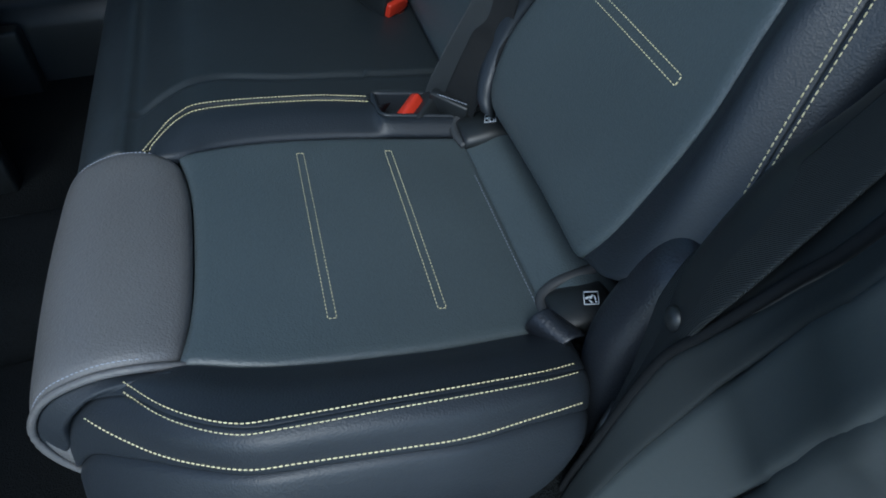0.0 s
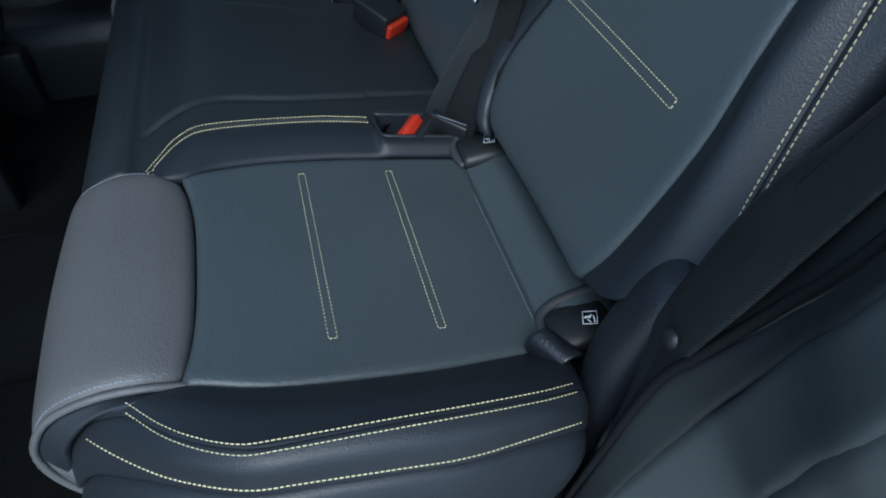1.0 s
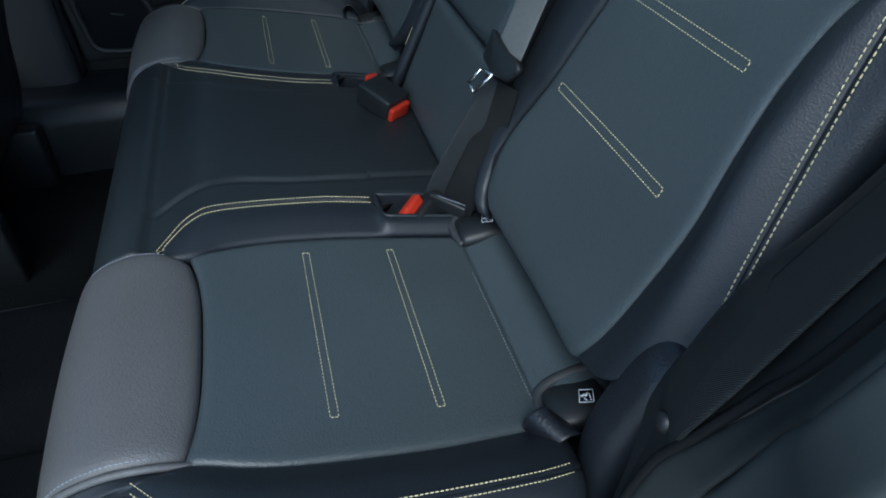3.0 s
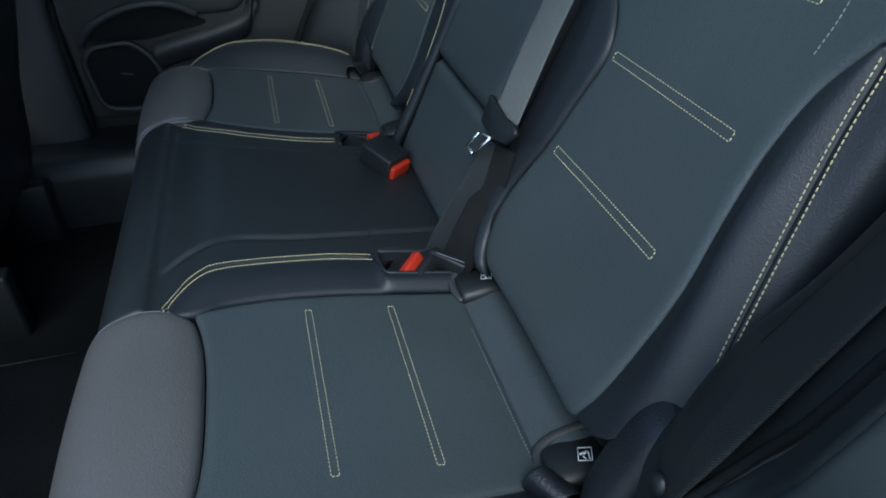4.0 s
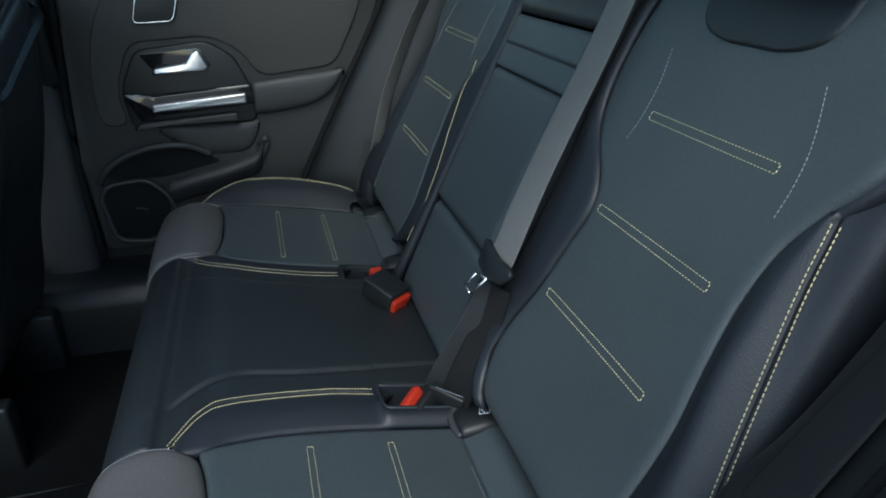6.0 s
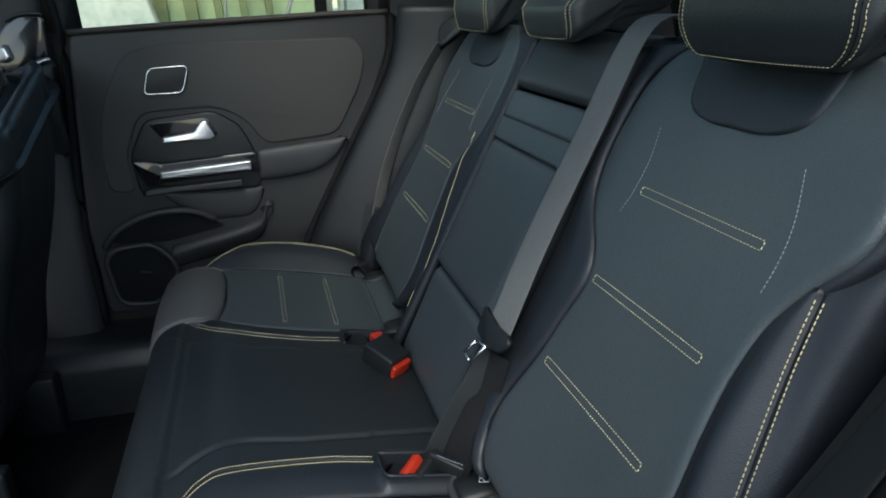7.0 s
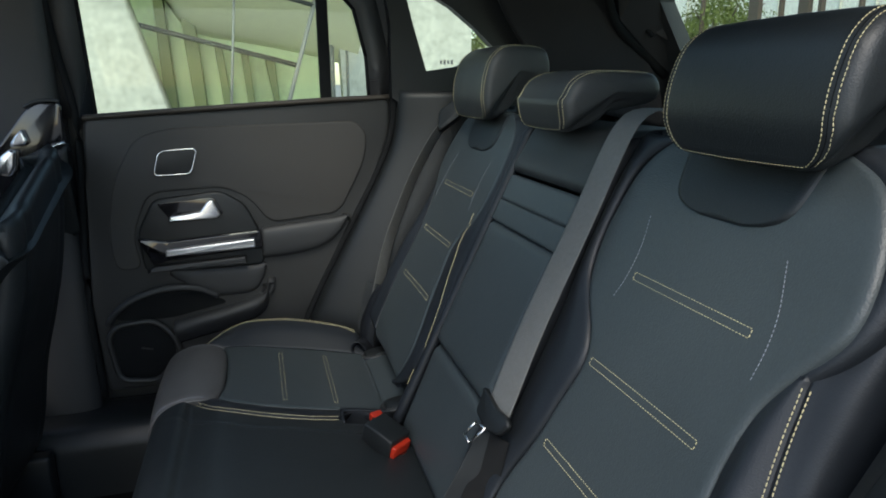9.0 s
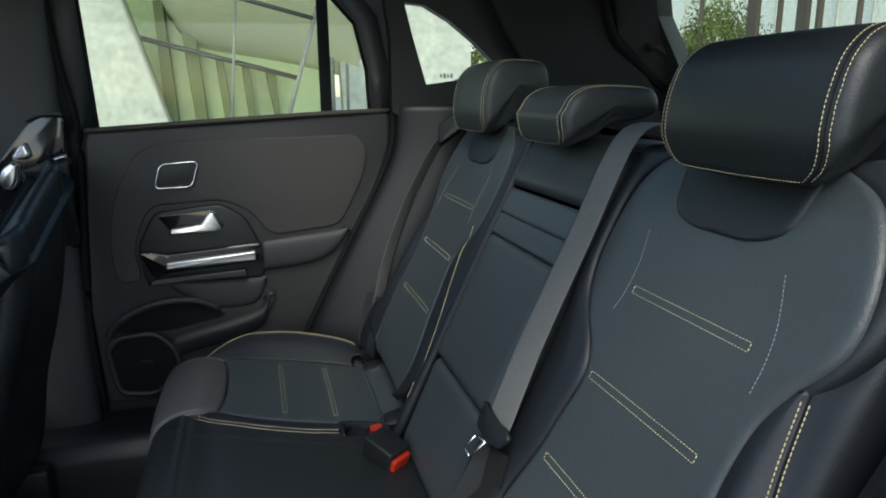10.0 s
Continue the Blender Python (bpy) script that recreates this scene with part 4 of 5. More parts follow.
bm = bmesh.new()
slab(bm, xz([(-1.4, -0.1), (0.6, -0.1), (0.6, 0.862), (-1.4, 0.852)], 0.765), 0.02, 0, (0, 1, 0))
structure("door_skin_far", bm, PLASTIC, "dark outer door skins of the far side", "car door")
DOOR_PLASTIC = material("door_plastic", (0.029, 0.030, 0.030), 0.5, grain=0.00008, size=900, kind="noise")
door = thing("rear_door", "closed rear door with dark trim, chrome pull and speaker", "car door", (-0.05, 0.74, 0.2))
card = [(-0.395, 0.215), (-0.403, 0.436), (-0.385, 0.70), (-0.374, 0.850), (0.298, 0.889), (0.297, 0.80), (0.258, 0.704), (0.165, 0.535), (0.075, 0.362), (0.03, 0.21)]


bm = bmesh.new()
slab(bm, rounded(xz(card, 0.75), 0.02), 0.03, 0.010)
part("card", bm, DOOR_PLASTIC, door)
bm = bmesh.new()
tube(bm, [(-0.372, 0.722, 0.852), (-0.1, 0.716, 0.868), (0.15, 0.716, 0.881), (0.296, 0.722, 0.886)], 0.008, 10, 30, 0.8)
part("belt_rail", bm, material("brown_trim", (0.050, 0.042, 0.034), 0.6, grain=0.0003, size=700), door, "brownish soft window rail")
uph = [(-0.345, 0.508), (-0.350, 0.604), (-0.326, 0.718), (-0.276, 0.806), (-0.205, 0.826), (0.214, 0.832), (0.240, 0.802), (0.232, 0.74), (0.168, 0.615), (0.0, 0.598), (-0.04, 0.66), (-0.10, 0.690), (-0.26, 0.682), (-0.300, 0.59), (-0.288, 0.508)]
bm = bmesh.new()
slab(bm, rounded(xz(uph, 0.721), 0.03), 0.006, 0.005)
part("fabric_panel", bm, FABRIC, door, "dark grey padded panel")
bm = bmesh.new()
pk = rounded(xz([(-0.243, 0.722), (-0.227, 0.776), (-0.146, 0.780), (-0.163, 0.724)], 0.714), 0.014)
slab(bm, pk, 0.004, 0.001)
part("tweeter_grille", bm, PLASTIC, door, "dark speaker grille")
bm = bmesh.new()
ring_tube(bm, [(a.x, 0.709, a.z) for a in pk], 0.0022)
part("tweeter_frame", bm, CHROME, door, "thin chrome frame")
bm = bmesh.new()
slab(bm, rounded(xz([(-0.292, 0.592), (-0.252, 0.668), (-0.105, 0.682), (-0.052, 0.648), (-0.020, 0.574), (-0.016, 0.500), (-0.283, 0.502)], 0.722), 0.02), 0.012, 0.006)
part("handle_bezel", bm, PLASTIC, door)
bm = bmesh.new()
slab(bm, rounded(xz([(-0.244, 0.660), (-0.218, 0.622), (-0.10, 0.628), (-0.12, 0.668)], 0.7105), 0.008), 0.003, 0.001)
part("handle_recess", bm, GLOSS, door)
bm = bmesh.new()
slab(bm, rounded(xz([(-0.222, 0.618), (-0.216, 0.632), (-0.150, 0.640), (-0.132, 0.664), (-0.121, 0.664), (-0.106, 0.628), (-0.115, 0.621)], 0.706), 0.004), 0.016, 0.004)
part("door_lever", bm, CHROME, door, "chrome door lever")
bm = bmesh.new()
slab(bm, rounded(xz([(-0.291, 0.585), (-0.230, 0.575), (-0.022, 0.588), (-0.017, 0.545), (-0.224, 0.530), (-0.262, 0.520)], 0.711), 0.008), 0.018, 0.005)
part("pull_housing", bm, GLOSS, door, "gloss black pull housing")
bm = bmesh.new()
slab(bm, rounded(xz([(-0.233, 0.541), (-0.231, 0.557), (-0.036, 0.571), (-0.036, 0.549)], 0.692), 0.003), 0.012, 0.004)
part("pull_bar", bm, material("satin_chrome", (0.78, 0.79, 0.80), 0.36, metal=0.9, vary=0.04), door, "satin chrome pull bar")
bm = bmesh.new()
slab(bm, rounded(xz([(-0.278, 0.505), (-0.262, 0.517), (-0.06, 0.527), (-0.058, 0.508)], 0.71), 0.004), 0.02, 0.004)
part("lower_bar", bm, PLASTIC_GREY, door)
rows = [[(x, 0.722 - d, z0 + (z1 - z0) * k) for x, z0, z1 in ((-0.022, 0.590, 0.512), (0.04, 0.596, 0.515), (0.11, 0.602, 0.528), (0.155, 0.606, 0.556), (0.185, 0.612, 0.600))] for k, d in ((0, -0.002), (0.06, 0.016), (0.35, 0.022), (0.85, 0.018), (1.0, -0.002))]
part("armrest", skin(rows, 24, 20, (0, -1, 0), 0.003, 0.008), PLASTIC_GREY, door, "soft grey armrest")
rows = [[(x, 0.724 - d, z0 + (z1 - z0) * k) for x, z0, z1 in ((-0.23, 0.505, 0.485), (-0.15, 0.506, 0.432), (-0.08, 0.506, 0.425), (-0.04, 0.506, 0.436), (-0.015, 0.506, 0.48))] for k, d in ((0, 0.0), (0.2, 0.014), (0.8, 0.012), (1.0, 0.0))]
part("pull_pocket", skin(rows, 30, 14, (0, -1, 0), 0.002, 0.006), PLASTIC_GREY, door, "smooth grey pull pocket")
rows = [[(x, 0.722 - d, z - h * k) for x, z, h in ((-0.012, 0.470, 0.05), (-0.03, 0.432, 0.055), (-0.10, 0.408, 0.06), (-0.17, 0.393, 0.06), (-0.235, 0.378, 0.06))] for k, d in ((0, 0.0), (0.12, 0.020), (0.4, 0.026), (1.0, 0.006))]
part("bin_ledge", skin(rows, 30, 14, (0, -1, 0.3), 0.002, 0.006), PLASTIC_GREY, door)
bm = bmesh.new()
tube(bm, [(-0.374, 0.712, 0.385), (-0.35, 0.702, 0.418), (-0.31, 0.698, 0.444), (-0.26, 0.697, 0.460), (-0.21, 0.698, 0.463), (-0.17, 0.704, 0.455), (-0.13, 0.714, 0.432)], 0.008, 10, 40)
part("bin_rim", bm, PLASTIC_GREY, door)
# black plate stands for the shade inside the bin; no hollow behind it
bm = bmesh.new()
slab(bm, rounded(xz([(-0.366, 0.39), (-0.33, 0.430), (-0.25, 0.455), (-0.19, 0.455), (-0.105, 0.412), (-0.24, 0.385)], 0.722), 0.02), 0.004, 0.001)
part("bin_shade_plate", bm, RUBBER, door, "black plate for the shade inside the storage bin")
spk = rounded(xz([(-0.378, 0.352), (-0.357, 0.380), (-0.275, 0.388), (-0.235, 0.345), (-0.225, 0.300), (-0.278, 0.236), (-0.362, 0.246)], 0.716), 0.025)
bm = bmesh.new()
slab(bm, spk, 0.006, 0.002)
speaker = part("speaker_grille", bm, RUBBER, door, "black speaker grille")
bm = bmesh.new()
ring_tube(bm, [(a.x, 0.706, a.z) for a in spk], 0.007)
part("speaker_rim", bm, DOOR_PLASTIC, speaker)
bm = bmesh.new()
box_into(bm, pose(-0.298, 0.709, 0.318, 0, 12, 0), (0.026, 0.002, 0.004), 0.0005)
part("badge", bm, PLASTIC_GREY, speaker, "small plain grey badge")
# window frame, divider and panes
ring = [(-0.410, 0.852), (-0.425, 1.05), (-0.44, 1.24), (0.02, 1.26), (0.18, 1.22), (0.275, 1.10), (0.300, 0.98), (0.298, 0.889)]
hole = [(-0.349, 0.850), (-0.357, 1.05), (-0.364, 1.20), (0.02, 1.215), (0.135, 1.18), (0.222, 1.085), (0.247, 0.98), (0.252, 0.880)]
bm = bmesh.new()
ring_wall(bm, xz(ring, 0.728), xz(hole, 0.728), 0.03, (0, 1, 0))
part("window_frame", bm, PLASTIC_GREY, door)
bm = bmesh.new()
box_into(bm, pose(0.149, 0.738, 1.04), (0.026, 0.016, 0.36), 0.003)
part("divider_post", bm, RUBBER, door)
bm = bmesh.new()
for a, b in zip(hole, hole[1:] + hole[:1]):
    tube(bm, [(a[0], 0.733, a[1]), (b[0], 0.733, b[1])], 0.006, 6, 2)
part("window_seal", bm, RUBBER, door)
for x0, x1, top in ((-0.36, 0.14, 1.22), (0.158, 0.255, 1.20)):
    bm = bmesh.new()
    slab(bm, xz([(x0, 0.85), (x1, 0.86), (x1, top), (x0, top)], 0.746), 0.003, 0, (0, 1, 0))
    ob = part("pane", bm, GREEN_GLASS, door, "clear greenish window pane", smooth=False)
    ob.visible_shadow = False

bm = bmesh.new()
slab(bm, xz([(0.262, 0.84), (0.34, 0.84), (0.34, 1.26), (0.15, 1.26), (0.245, 1.10)], 0.742), 0.02, 0, (0, 1, 0))
structure("pillar_frame_far", bm, PLASTIC_GREY, "grey door frame edge beside the rear pillar", "pillar trim")
# far body side: pillars, roof side, quarter window
bm = bmesh.new()
quarter = [(0.385, 0.945), (0.352, 1.06), (0.335, 1.13), (0.385, 1.125), (0.447, 1.090), (0.505, 1.045), (0.562, 0.992), (0.46, 0.955)]
around = [(0.30, 0.885), (0.30, 1.05), (0.27, 1.26), (0.40, 1.26), (0.60, 1.26), (0.84, 1.26), (0.98, 0.60), (0.43, 0.78)]
ring_wall(bm, xz(around, 0.700), xz(quarter, 0.703), 0.03, (0, 1, 0))
structure("wall_far_rear", bm, PLASTIC, "dark rear pillar trim with a quarter window", "pillar trim")
bm = bmesh.new()
slab(bm, xz(quarter, 0.720), 0.003, 0, (0, 1, 0))
ob = structure("window_quarter", bm, GREEN_GLASS, "small quarter window pane", "window")
ob.visible_shadow = False
bm = bmesh.new()
for k in range(4):
    box_into(bm, pose(0.425 + 0.009 * k, 0.716, 0.966, 0, 0, 0), (0.005, 0.001, 0.008 + 0.003 * (k % 2)))
structure("window_print", bm, material("grey_print", (0.30, 0.30, 0.30), 0.7), "small grey mark printed on the pane", "print")
for s in (-1, 1):
    edge = [(0.315, 0.90), (0.305, 0.80), (0.266, 0.704), (0.172, 0.530), (0.082, 0.352), (0.04, 0.20)]
    if s > 0:
        rows = [[(x + dx, y, z) for x, z in edge] for dx, y in ((0, 0.735), (0.002, 0.700), (0.02, 0.684), (0.06, 0.668), (0.12, 0.650), (0.20, 0.640))]
        structure("pillar_trim_far", skin(rows, 40, 24, (0, -1, 0), 0.0, 0.01, thick=0.01), PLASTIC, "grey plastic wheel arch and pillar trim", "pillar trim", True)
        bm = bmesh.new()
        tube(bm, [(x - 0.006, 0.722, z) for x, z in edge], 0.009, 8, 40)
        structure("door_seal_far", bm, RUBBER, "black rubber door seal", "door seal", True)

# near door opening: trim, seal and jamb
G = [(0.35, -0.71, 0.86), (0.29, -0.70, 0.745), (0.216, -0.69, 0.608), (0.208, -0.672, 0.555), (0.196, -0.650, 0.492), (0.188, -0.632, 0.439), (0.178, -0.612, 0.31), (0.170, -0.60, 0.22), (0.15, -0.60, 0.10)]
T = [(0.45, -0.60, 0.86), (0.375, -0.60, 0.72), (0.292, -0.602, 0.604), (0.242, -0.603, 0.557), (0.213, -0.604, 0.500), (0.228, -0.588, 0.450), (0.238, -0.566, 0.34), (0.236, -0.560, 0.22), (0.21, -0.56, 0.10)]
T2 = [(x + 0.09, y + 0.02, z - 0.01) for x, y, z in T]
J0 = [(x - 0.004, y - 0.007, z + 0.001) for x, y, z in G]
J1 = [(0.30, -0.74, 0.85), (0.24, -0.735, 0.75), (0.176, -0.725, 0.627), (0.179, -0.712, 0.589), (0.189, -0.700, 0.561), (0.196, -0.682, 0.497), (0.199, -0.665, 0.433), (0.176, -0.640, 0.29), (0.13, -0.63, 0.10)]
J2 = [(0.319, -0.796, 0.847), (0.228, -0.779, 0.722), (0.156, -0.762, 0.610), (0.180, -0.739, 0.533), (0.193, -0.730, 0.491), (0.205, -0.719, 0.448), (0.233, -0.699, 0.361), (0.205, -0.670, 0.197), (0.148, -0.659, -0.019)]
J3 = [(0.342, -0.864, 0.836), (0.251, -0.853, 0.687), (0.205, -0.830, 0.573), (0.222, -0.807, 0.494), (0.231, -0.796, 0.448), (0.239, -0.784, 0.402), (0.251, -0.762, 0.311), (0.217, -0.739, 0.163), (0.160, -0.727, -0.042)]
FACE = (-0.8, -0.3, 0.5)
structure("pillar_trim_near", skin([G, T, T2], 50, 30, FACE, 0.003, 0.005, "v", thick=0.01), PLASTIC, "dark grained plastic trim beside the near seat", "pillar trim", True)
TRIM = BVH[-1:]
structure("door_jamb_inner", skin([J0, J1], 50, 14, FACE, 0.003, 0.006, "vV", thick=0.01), JAMB_DARK, "dark grey door jamb with a soft seal lip", "door jamb", True)
structure("door_jamb_seal", skin([J1, J2], 50, 20, FACE, 0.005, 0.010, "vV", thick=0.01), JAMB, "broad grey door seal on the jamb", "door seal", True)
structure("door_jamb_outer", skin([J2, J3], 50, 14, FACE, 0.005, 0.010, "v", thick=0.01), JAMB, "outer door jamb", "door jamb", True)
belt = thing("near_seat_belt", "flat black seat belt lying along the near pillar trim", "seat belt", (0.2, -0.62, 0.4))
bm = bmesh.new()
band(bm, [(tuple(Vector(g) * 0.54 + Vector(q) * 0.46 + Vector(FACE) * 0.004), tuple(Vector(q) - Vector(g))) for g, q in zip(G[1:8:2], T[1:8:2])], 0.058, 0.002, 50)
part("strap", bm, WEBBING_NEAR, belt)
bm = bmesh.new()
band(bm, [(tuple(Vector(g) * 0.54 + Vector(q) * 0.46 + Vector(FACE) * 0.002), tuple(Vector(q) - Vector(g))) for g, q in zip(G[6:9], T[6:9])], 0.050, 0.006, 16)
part("anchor_sleeve", bm, PLASTIC, belt, "black plastic sleeve at the lower end")
bm = bmesh.new()
tube(bm, [(x - 0.001, y - 0.003, z) for x, y, z in G], 0.0035, 8, 60)
structure("trim_joint_near", bm, RUBBER, "thin black rubber joint beside the trim", "door seal", True)
bm = bmesh.new()
spot = laid([(0.210, -0.612, 0.449)], (-0.46, -0.48, 0.75), TRIM)[0][0]
bmesh.ops.create_uvsphere(bm, u_segments=16, v_segments=10, radius=0.0085, matrix=Matrix.Translation(spot) @ Matrix.Diagonal((0.7, 1, 1, 1)))
tagged(link("trim_button", bm, PLASTIC), "round black plastic trim button", "trim button")

# pillars, front door, front seat on the far side
bm = bmesh.new()
rows = [[(x, y, z) for z in (0.16, 0.25, 0.40, 0.60, 0.85, 1.05, 1.26)] for x, y in ((-0.412, 0.76), (-0.414, 0.722), (-0.425, 0.708), (-0.47, 0.700), (-0.55, 0.705), (-0.64, 0.73), (-0.65, 0.78))]
structure("pillar_centre_far", skin(rows, 40, 24, (0, -1, 0), 0.0, 0.01, thick=0.01), PLASTIC_GREY, "dark grey centre pillar trim", "pillar trim", True)
bm = bmesh.new()
tube(bm, [(-0.404, 0.724, 0.20), (-0.411, 0.724, 0.44), (-0.395, 0.724, 0.70), (-0.386, 0.724, 0.85), (-0.410, 0.724, 1.02), (-0.425, 0.724, 1.2)], 0.008, 8, 30)
structure("door_seal_front", bm, RUBBER, "black rubber door seal", "door seal", True)
bm = bmesh.new()
ring_wall(bm, xz([(-0.62, 0.16), (-0.62, 0.7), (-0.64, 1.26), (-1.4, 1.26), (-1.4, 0.7), (-1.4, 0.16)], 0.745), xz([(-0.66, 0.86), (-0.66, 0.9), (-0.68, 1.2), (-1.1, 1.2), (-1.3, 0.9), (-1.3, 0.86)], 0.745), 0.04, (0, 1, 0))
structure("wall_far_front", bm, PLASTIC, "dark front door panel with its window", "car door")
bm = bmesh.new()
slab(bm, xz([(-0.66, 0.86), (-0.68, 1.2), (-1.1, 1.2), (-1.3, 0.86)], 0.77), 0.003, 0, (0, 1, 0))
ob = structure("window_front", bm, GREEN_GLASS, "front door window pane", "window")
ob.visible_shadow = False

handle = thing("front_door_handle", "gloss black handle bowl with a chrome lever", "door handle", (-0.48, 0.70, 0.75))
bm = bmesh.new()
slab(bm, rounded(xz([(-0.471, 0.875), (-0.443, 0.889), (-0.404, 0.888), (-0.408, 0.800), (-0.452, 0.775), (-0.502, 0.723), (-0.56, 0.665), (-0.63, 0.60), (-0.66, 0.64), (-0.60, 0.71), (-0.537, 0.790)], 0.708), 0.014), 0.012, 0.005)
part("bowl", bm, GLOSS, handle)
bm = bmesh.new()
slab(bm, rounded(xz([(-0.480, 0.834), (-0.472, 0.806), (-0.484, 0.797), (-0.508, 0.797), (-0.500, 0.812)], 0.694), 0.006), 0.016, 0.005)
part("lever", bm, CHROME, handle, "chrome door lever")
bm = bmesh.new()
slab(bm, rounded(xz([(-0.494, 0.790), (-0.506, 0.794), (-0.526, 0.780), (-0.537, 0.756), (-0.530, 0.738), (-0.512, 0.736), (-0.500, 0.755)], 0.692), 0.008), 0.020, 0.007)
part("lever_grip", bm, CHROME, handle, "rounded chrome lever grip")
bm = bmesh.new()
tube(bm, [(-0.473, 0.692, 0.876), (-0.455, 0.692, 0.886), (-0.430, 0.692, 0.890), (-0.406, 0.692, 0.888)], 0.0035, 8, 16)
part("upper_rim", bm, PLASTIC_GREY, handle, "satin grey upper rim")
bm = bmesh.new()
tube(bm, [(-0.405, 0.690, 0.802), (-0.425, 0.688, 0.797), (-0.452, 0.686, 0.775), (-0.502, 0.686, 0.723), (-0.56, 0.688, 0.665), (-0.63, 0.690, 0.60)], 0.0045, 8, 24)
part("rim", bm, CHROME, handle, "satin lower rim")
rows = [[(x, 0.715 - d, z - h) for x, z in ((-0.404, 0.802), (-0.425, 0.792), (-0.452, 0.770), (-0.502, 0.718), (-0.56, 0.660), (-0.63, 0.595))] for h, d in ((0.0, 0.0), (0.004, 0.026), (0.03, 0.032), (0.10, 0.030), (0.20, 0.004))]
part("pull_grip", skin(rows, 30, 20, (0, -1, 0), 0.002, 0.006), PLASTIC, handle, "dark moulded door pull")

seat = thing("front_seat_unit", "black leather front seat seen from behind", "car seat", (-0.5, 0.40, 0.0))
prof = [(x - 0.045, z) for x, z in ((-0.452, 0.665), (-0.405, 0.755), (-0.370, 0.805), (-0.350, 0.800), (-0.352, 0.70), (-0.368, 0.58), (-0.394, 0.47), (-0.425, 0.36), (-0.446, 0.24), (-0.47, 0.16))]
part("backrest_cover", skin([[(x - 0.02 * (abs(f) > 0.9), 0.45 + 0.17 * f, z - 0.05 * (1 - f) * max(0.0, (z - 0.5) / 0.3)) for f in (-1, -0.8, -0.4, 0, 0.4, 0.8, 1)] for x, z in prof], 30, 60, (1, 0, 0), 0.012, 0.03, thick=0.05,
     relief=lambda x, y, z: -0.006 * math.exp(-((abs(y - 0.45) - 0.11) / 0.008) ** 2)), LEATHER_BLACK, seat)
bm = bmesh.new()
box_into(bm, pose(-0.78, 0.42, 0.23), (0.50, 0.42, 0.16), 0.04)
part("cushion", bm, LEATHER_DARK, seat)
for yy in (0.25, 0.58):
    bm = bmesh.new()
    box_into(bm, pose(-0.74, yy, 0.075), (0.50, 0.04, 0.15), 0.008)
    part("rail", bm, PLASTIC, seat, "black seat rail")

# roof, rear end, and plain walls that close the car
# the roof opening and its pane are unseen, added to let skylight in
bm = bmesh.new()
rim = [(-0.85, -0.66, 1.20), (-0.4, -0.66, 1.22), (0.3, -0.66, 1.22), (0.87, -0.60, 1.18), (0.87, 0.60, 1.18), (0.3, 0.68, 1.22), (-0.4, 0.68, 1.22), (-0.85, 0.68, 1.20)]
added_roof_hole = [(-0.26, -0.38, 1.24), (-0.20, -0.42, 1.25), (0.20, -0.42, 1.25), (0.28, -0.38, 1.25), (0.28, 0.38, 1.25), (0.20, 0.42, 1.25), (-0.20, 0.42, 1.25), (-0.26, 0.38, 1.24)]
ring_wall(bm, rim, added_roof_hole, 0.03, (0, 0, 1))
structure("ceiling", bm, HEADLINER, "black fabric headliner around an unseen opening added for light", "ceiling")
bm = bmesh.new()
slab(bm, [(x, y, z + 0.02) for x, y, z in added_roof_hole], 0.004, 0, (0, 0, 1))
ob = structure("added_roof_pane", bm, GREEN_GLASS, "unseen glass pane over the added roof opening", "window")
ob.visible_shadow = False
structure("pillar_rear_far", skin([[(0.49, 0.655, 1.24), (0.56, 0.655, 1.08), (0.62, 0.655, 0.98), (0.66, 0.655, 0.85)], [(0.70, 0.63, 1.24), (0.72, 0.63, 1.10), (0.74, 0.63, 0.98), (0.76, 0.63, 0.85)], [(0.78, 0.615, 1.24), (0.82, 0.615, 1.05), (0.93, 0.61, 0.95), (0.99, 0.61, 0.80)]], 30, 24, (0, -1, 0), 0, 0.01), HEADLINER, "dark rear pillar lining", "pillar trim", True)
opening = [(1.005, -0.50, 0.90), (1.005, 0.50, 0.90), (0.968, 0.532, 0.965), (0.905, 0.550, 1.095), (0.862, 0.51, 1.185), (0.862, -0.51, 1.185), (0.905, -0.550, 1.095), (0.968, -0.532, 0.965)]
outer = [(1.06, -0.66, 0.0), (1.06, 0.66, 0.0), (0.985, 0.61, 0.925), (0.835, 0.605, 1.06), (0.80, 0.60, 1.26), (0.80, -0.60, 1.26), (0.835, -0.605, 1.06), (0.985, -0.61, 0.925)]
bm = bmesh.new()
ring_wall(bm, outer, opening, 0.04, (1, 0, 0))
structure("wall_rear", bm, PLASTIC_GREY, "grey tailgate lining with the rear window", "tailgate")
for s, nm in ((1, "far"), (-1, "near")):
    bm = bmesh.new()
    slab(bm, [(1.06, s * 0.66, 0.0), (0.985, s * 0.61, 0.925), (0.835, s * 0.605, 1.06), (0.80, s * 0.60, 1.26), (0.80, s * 0.745, 1.26), (0.835, s * 0.745, 1.06), (0.985, s * 0.745, 0.925), (1.06, s * 0.745, 0.0)], 0.03, 0, (1, 0, 0))
    structure("wall_rear_" + nm, bm, PLASTIC, "dark body panel beside the tailgate", "tailgate")
bm = bmesh.new()
slab(bm, opening, 0.003, 0, (1, 0, 0))
ob = structure("window_rear", bm, GREEN_GLASS, "rear window pane", "window")
ob.visible_shadow = False
bm = bmesh.new()
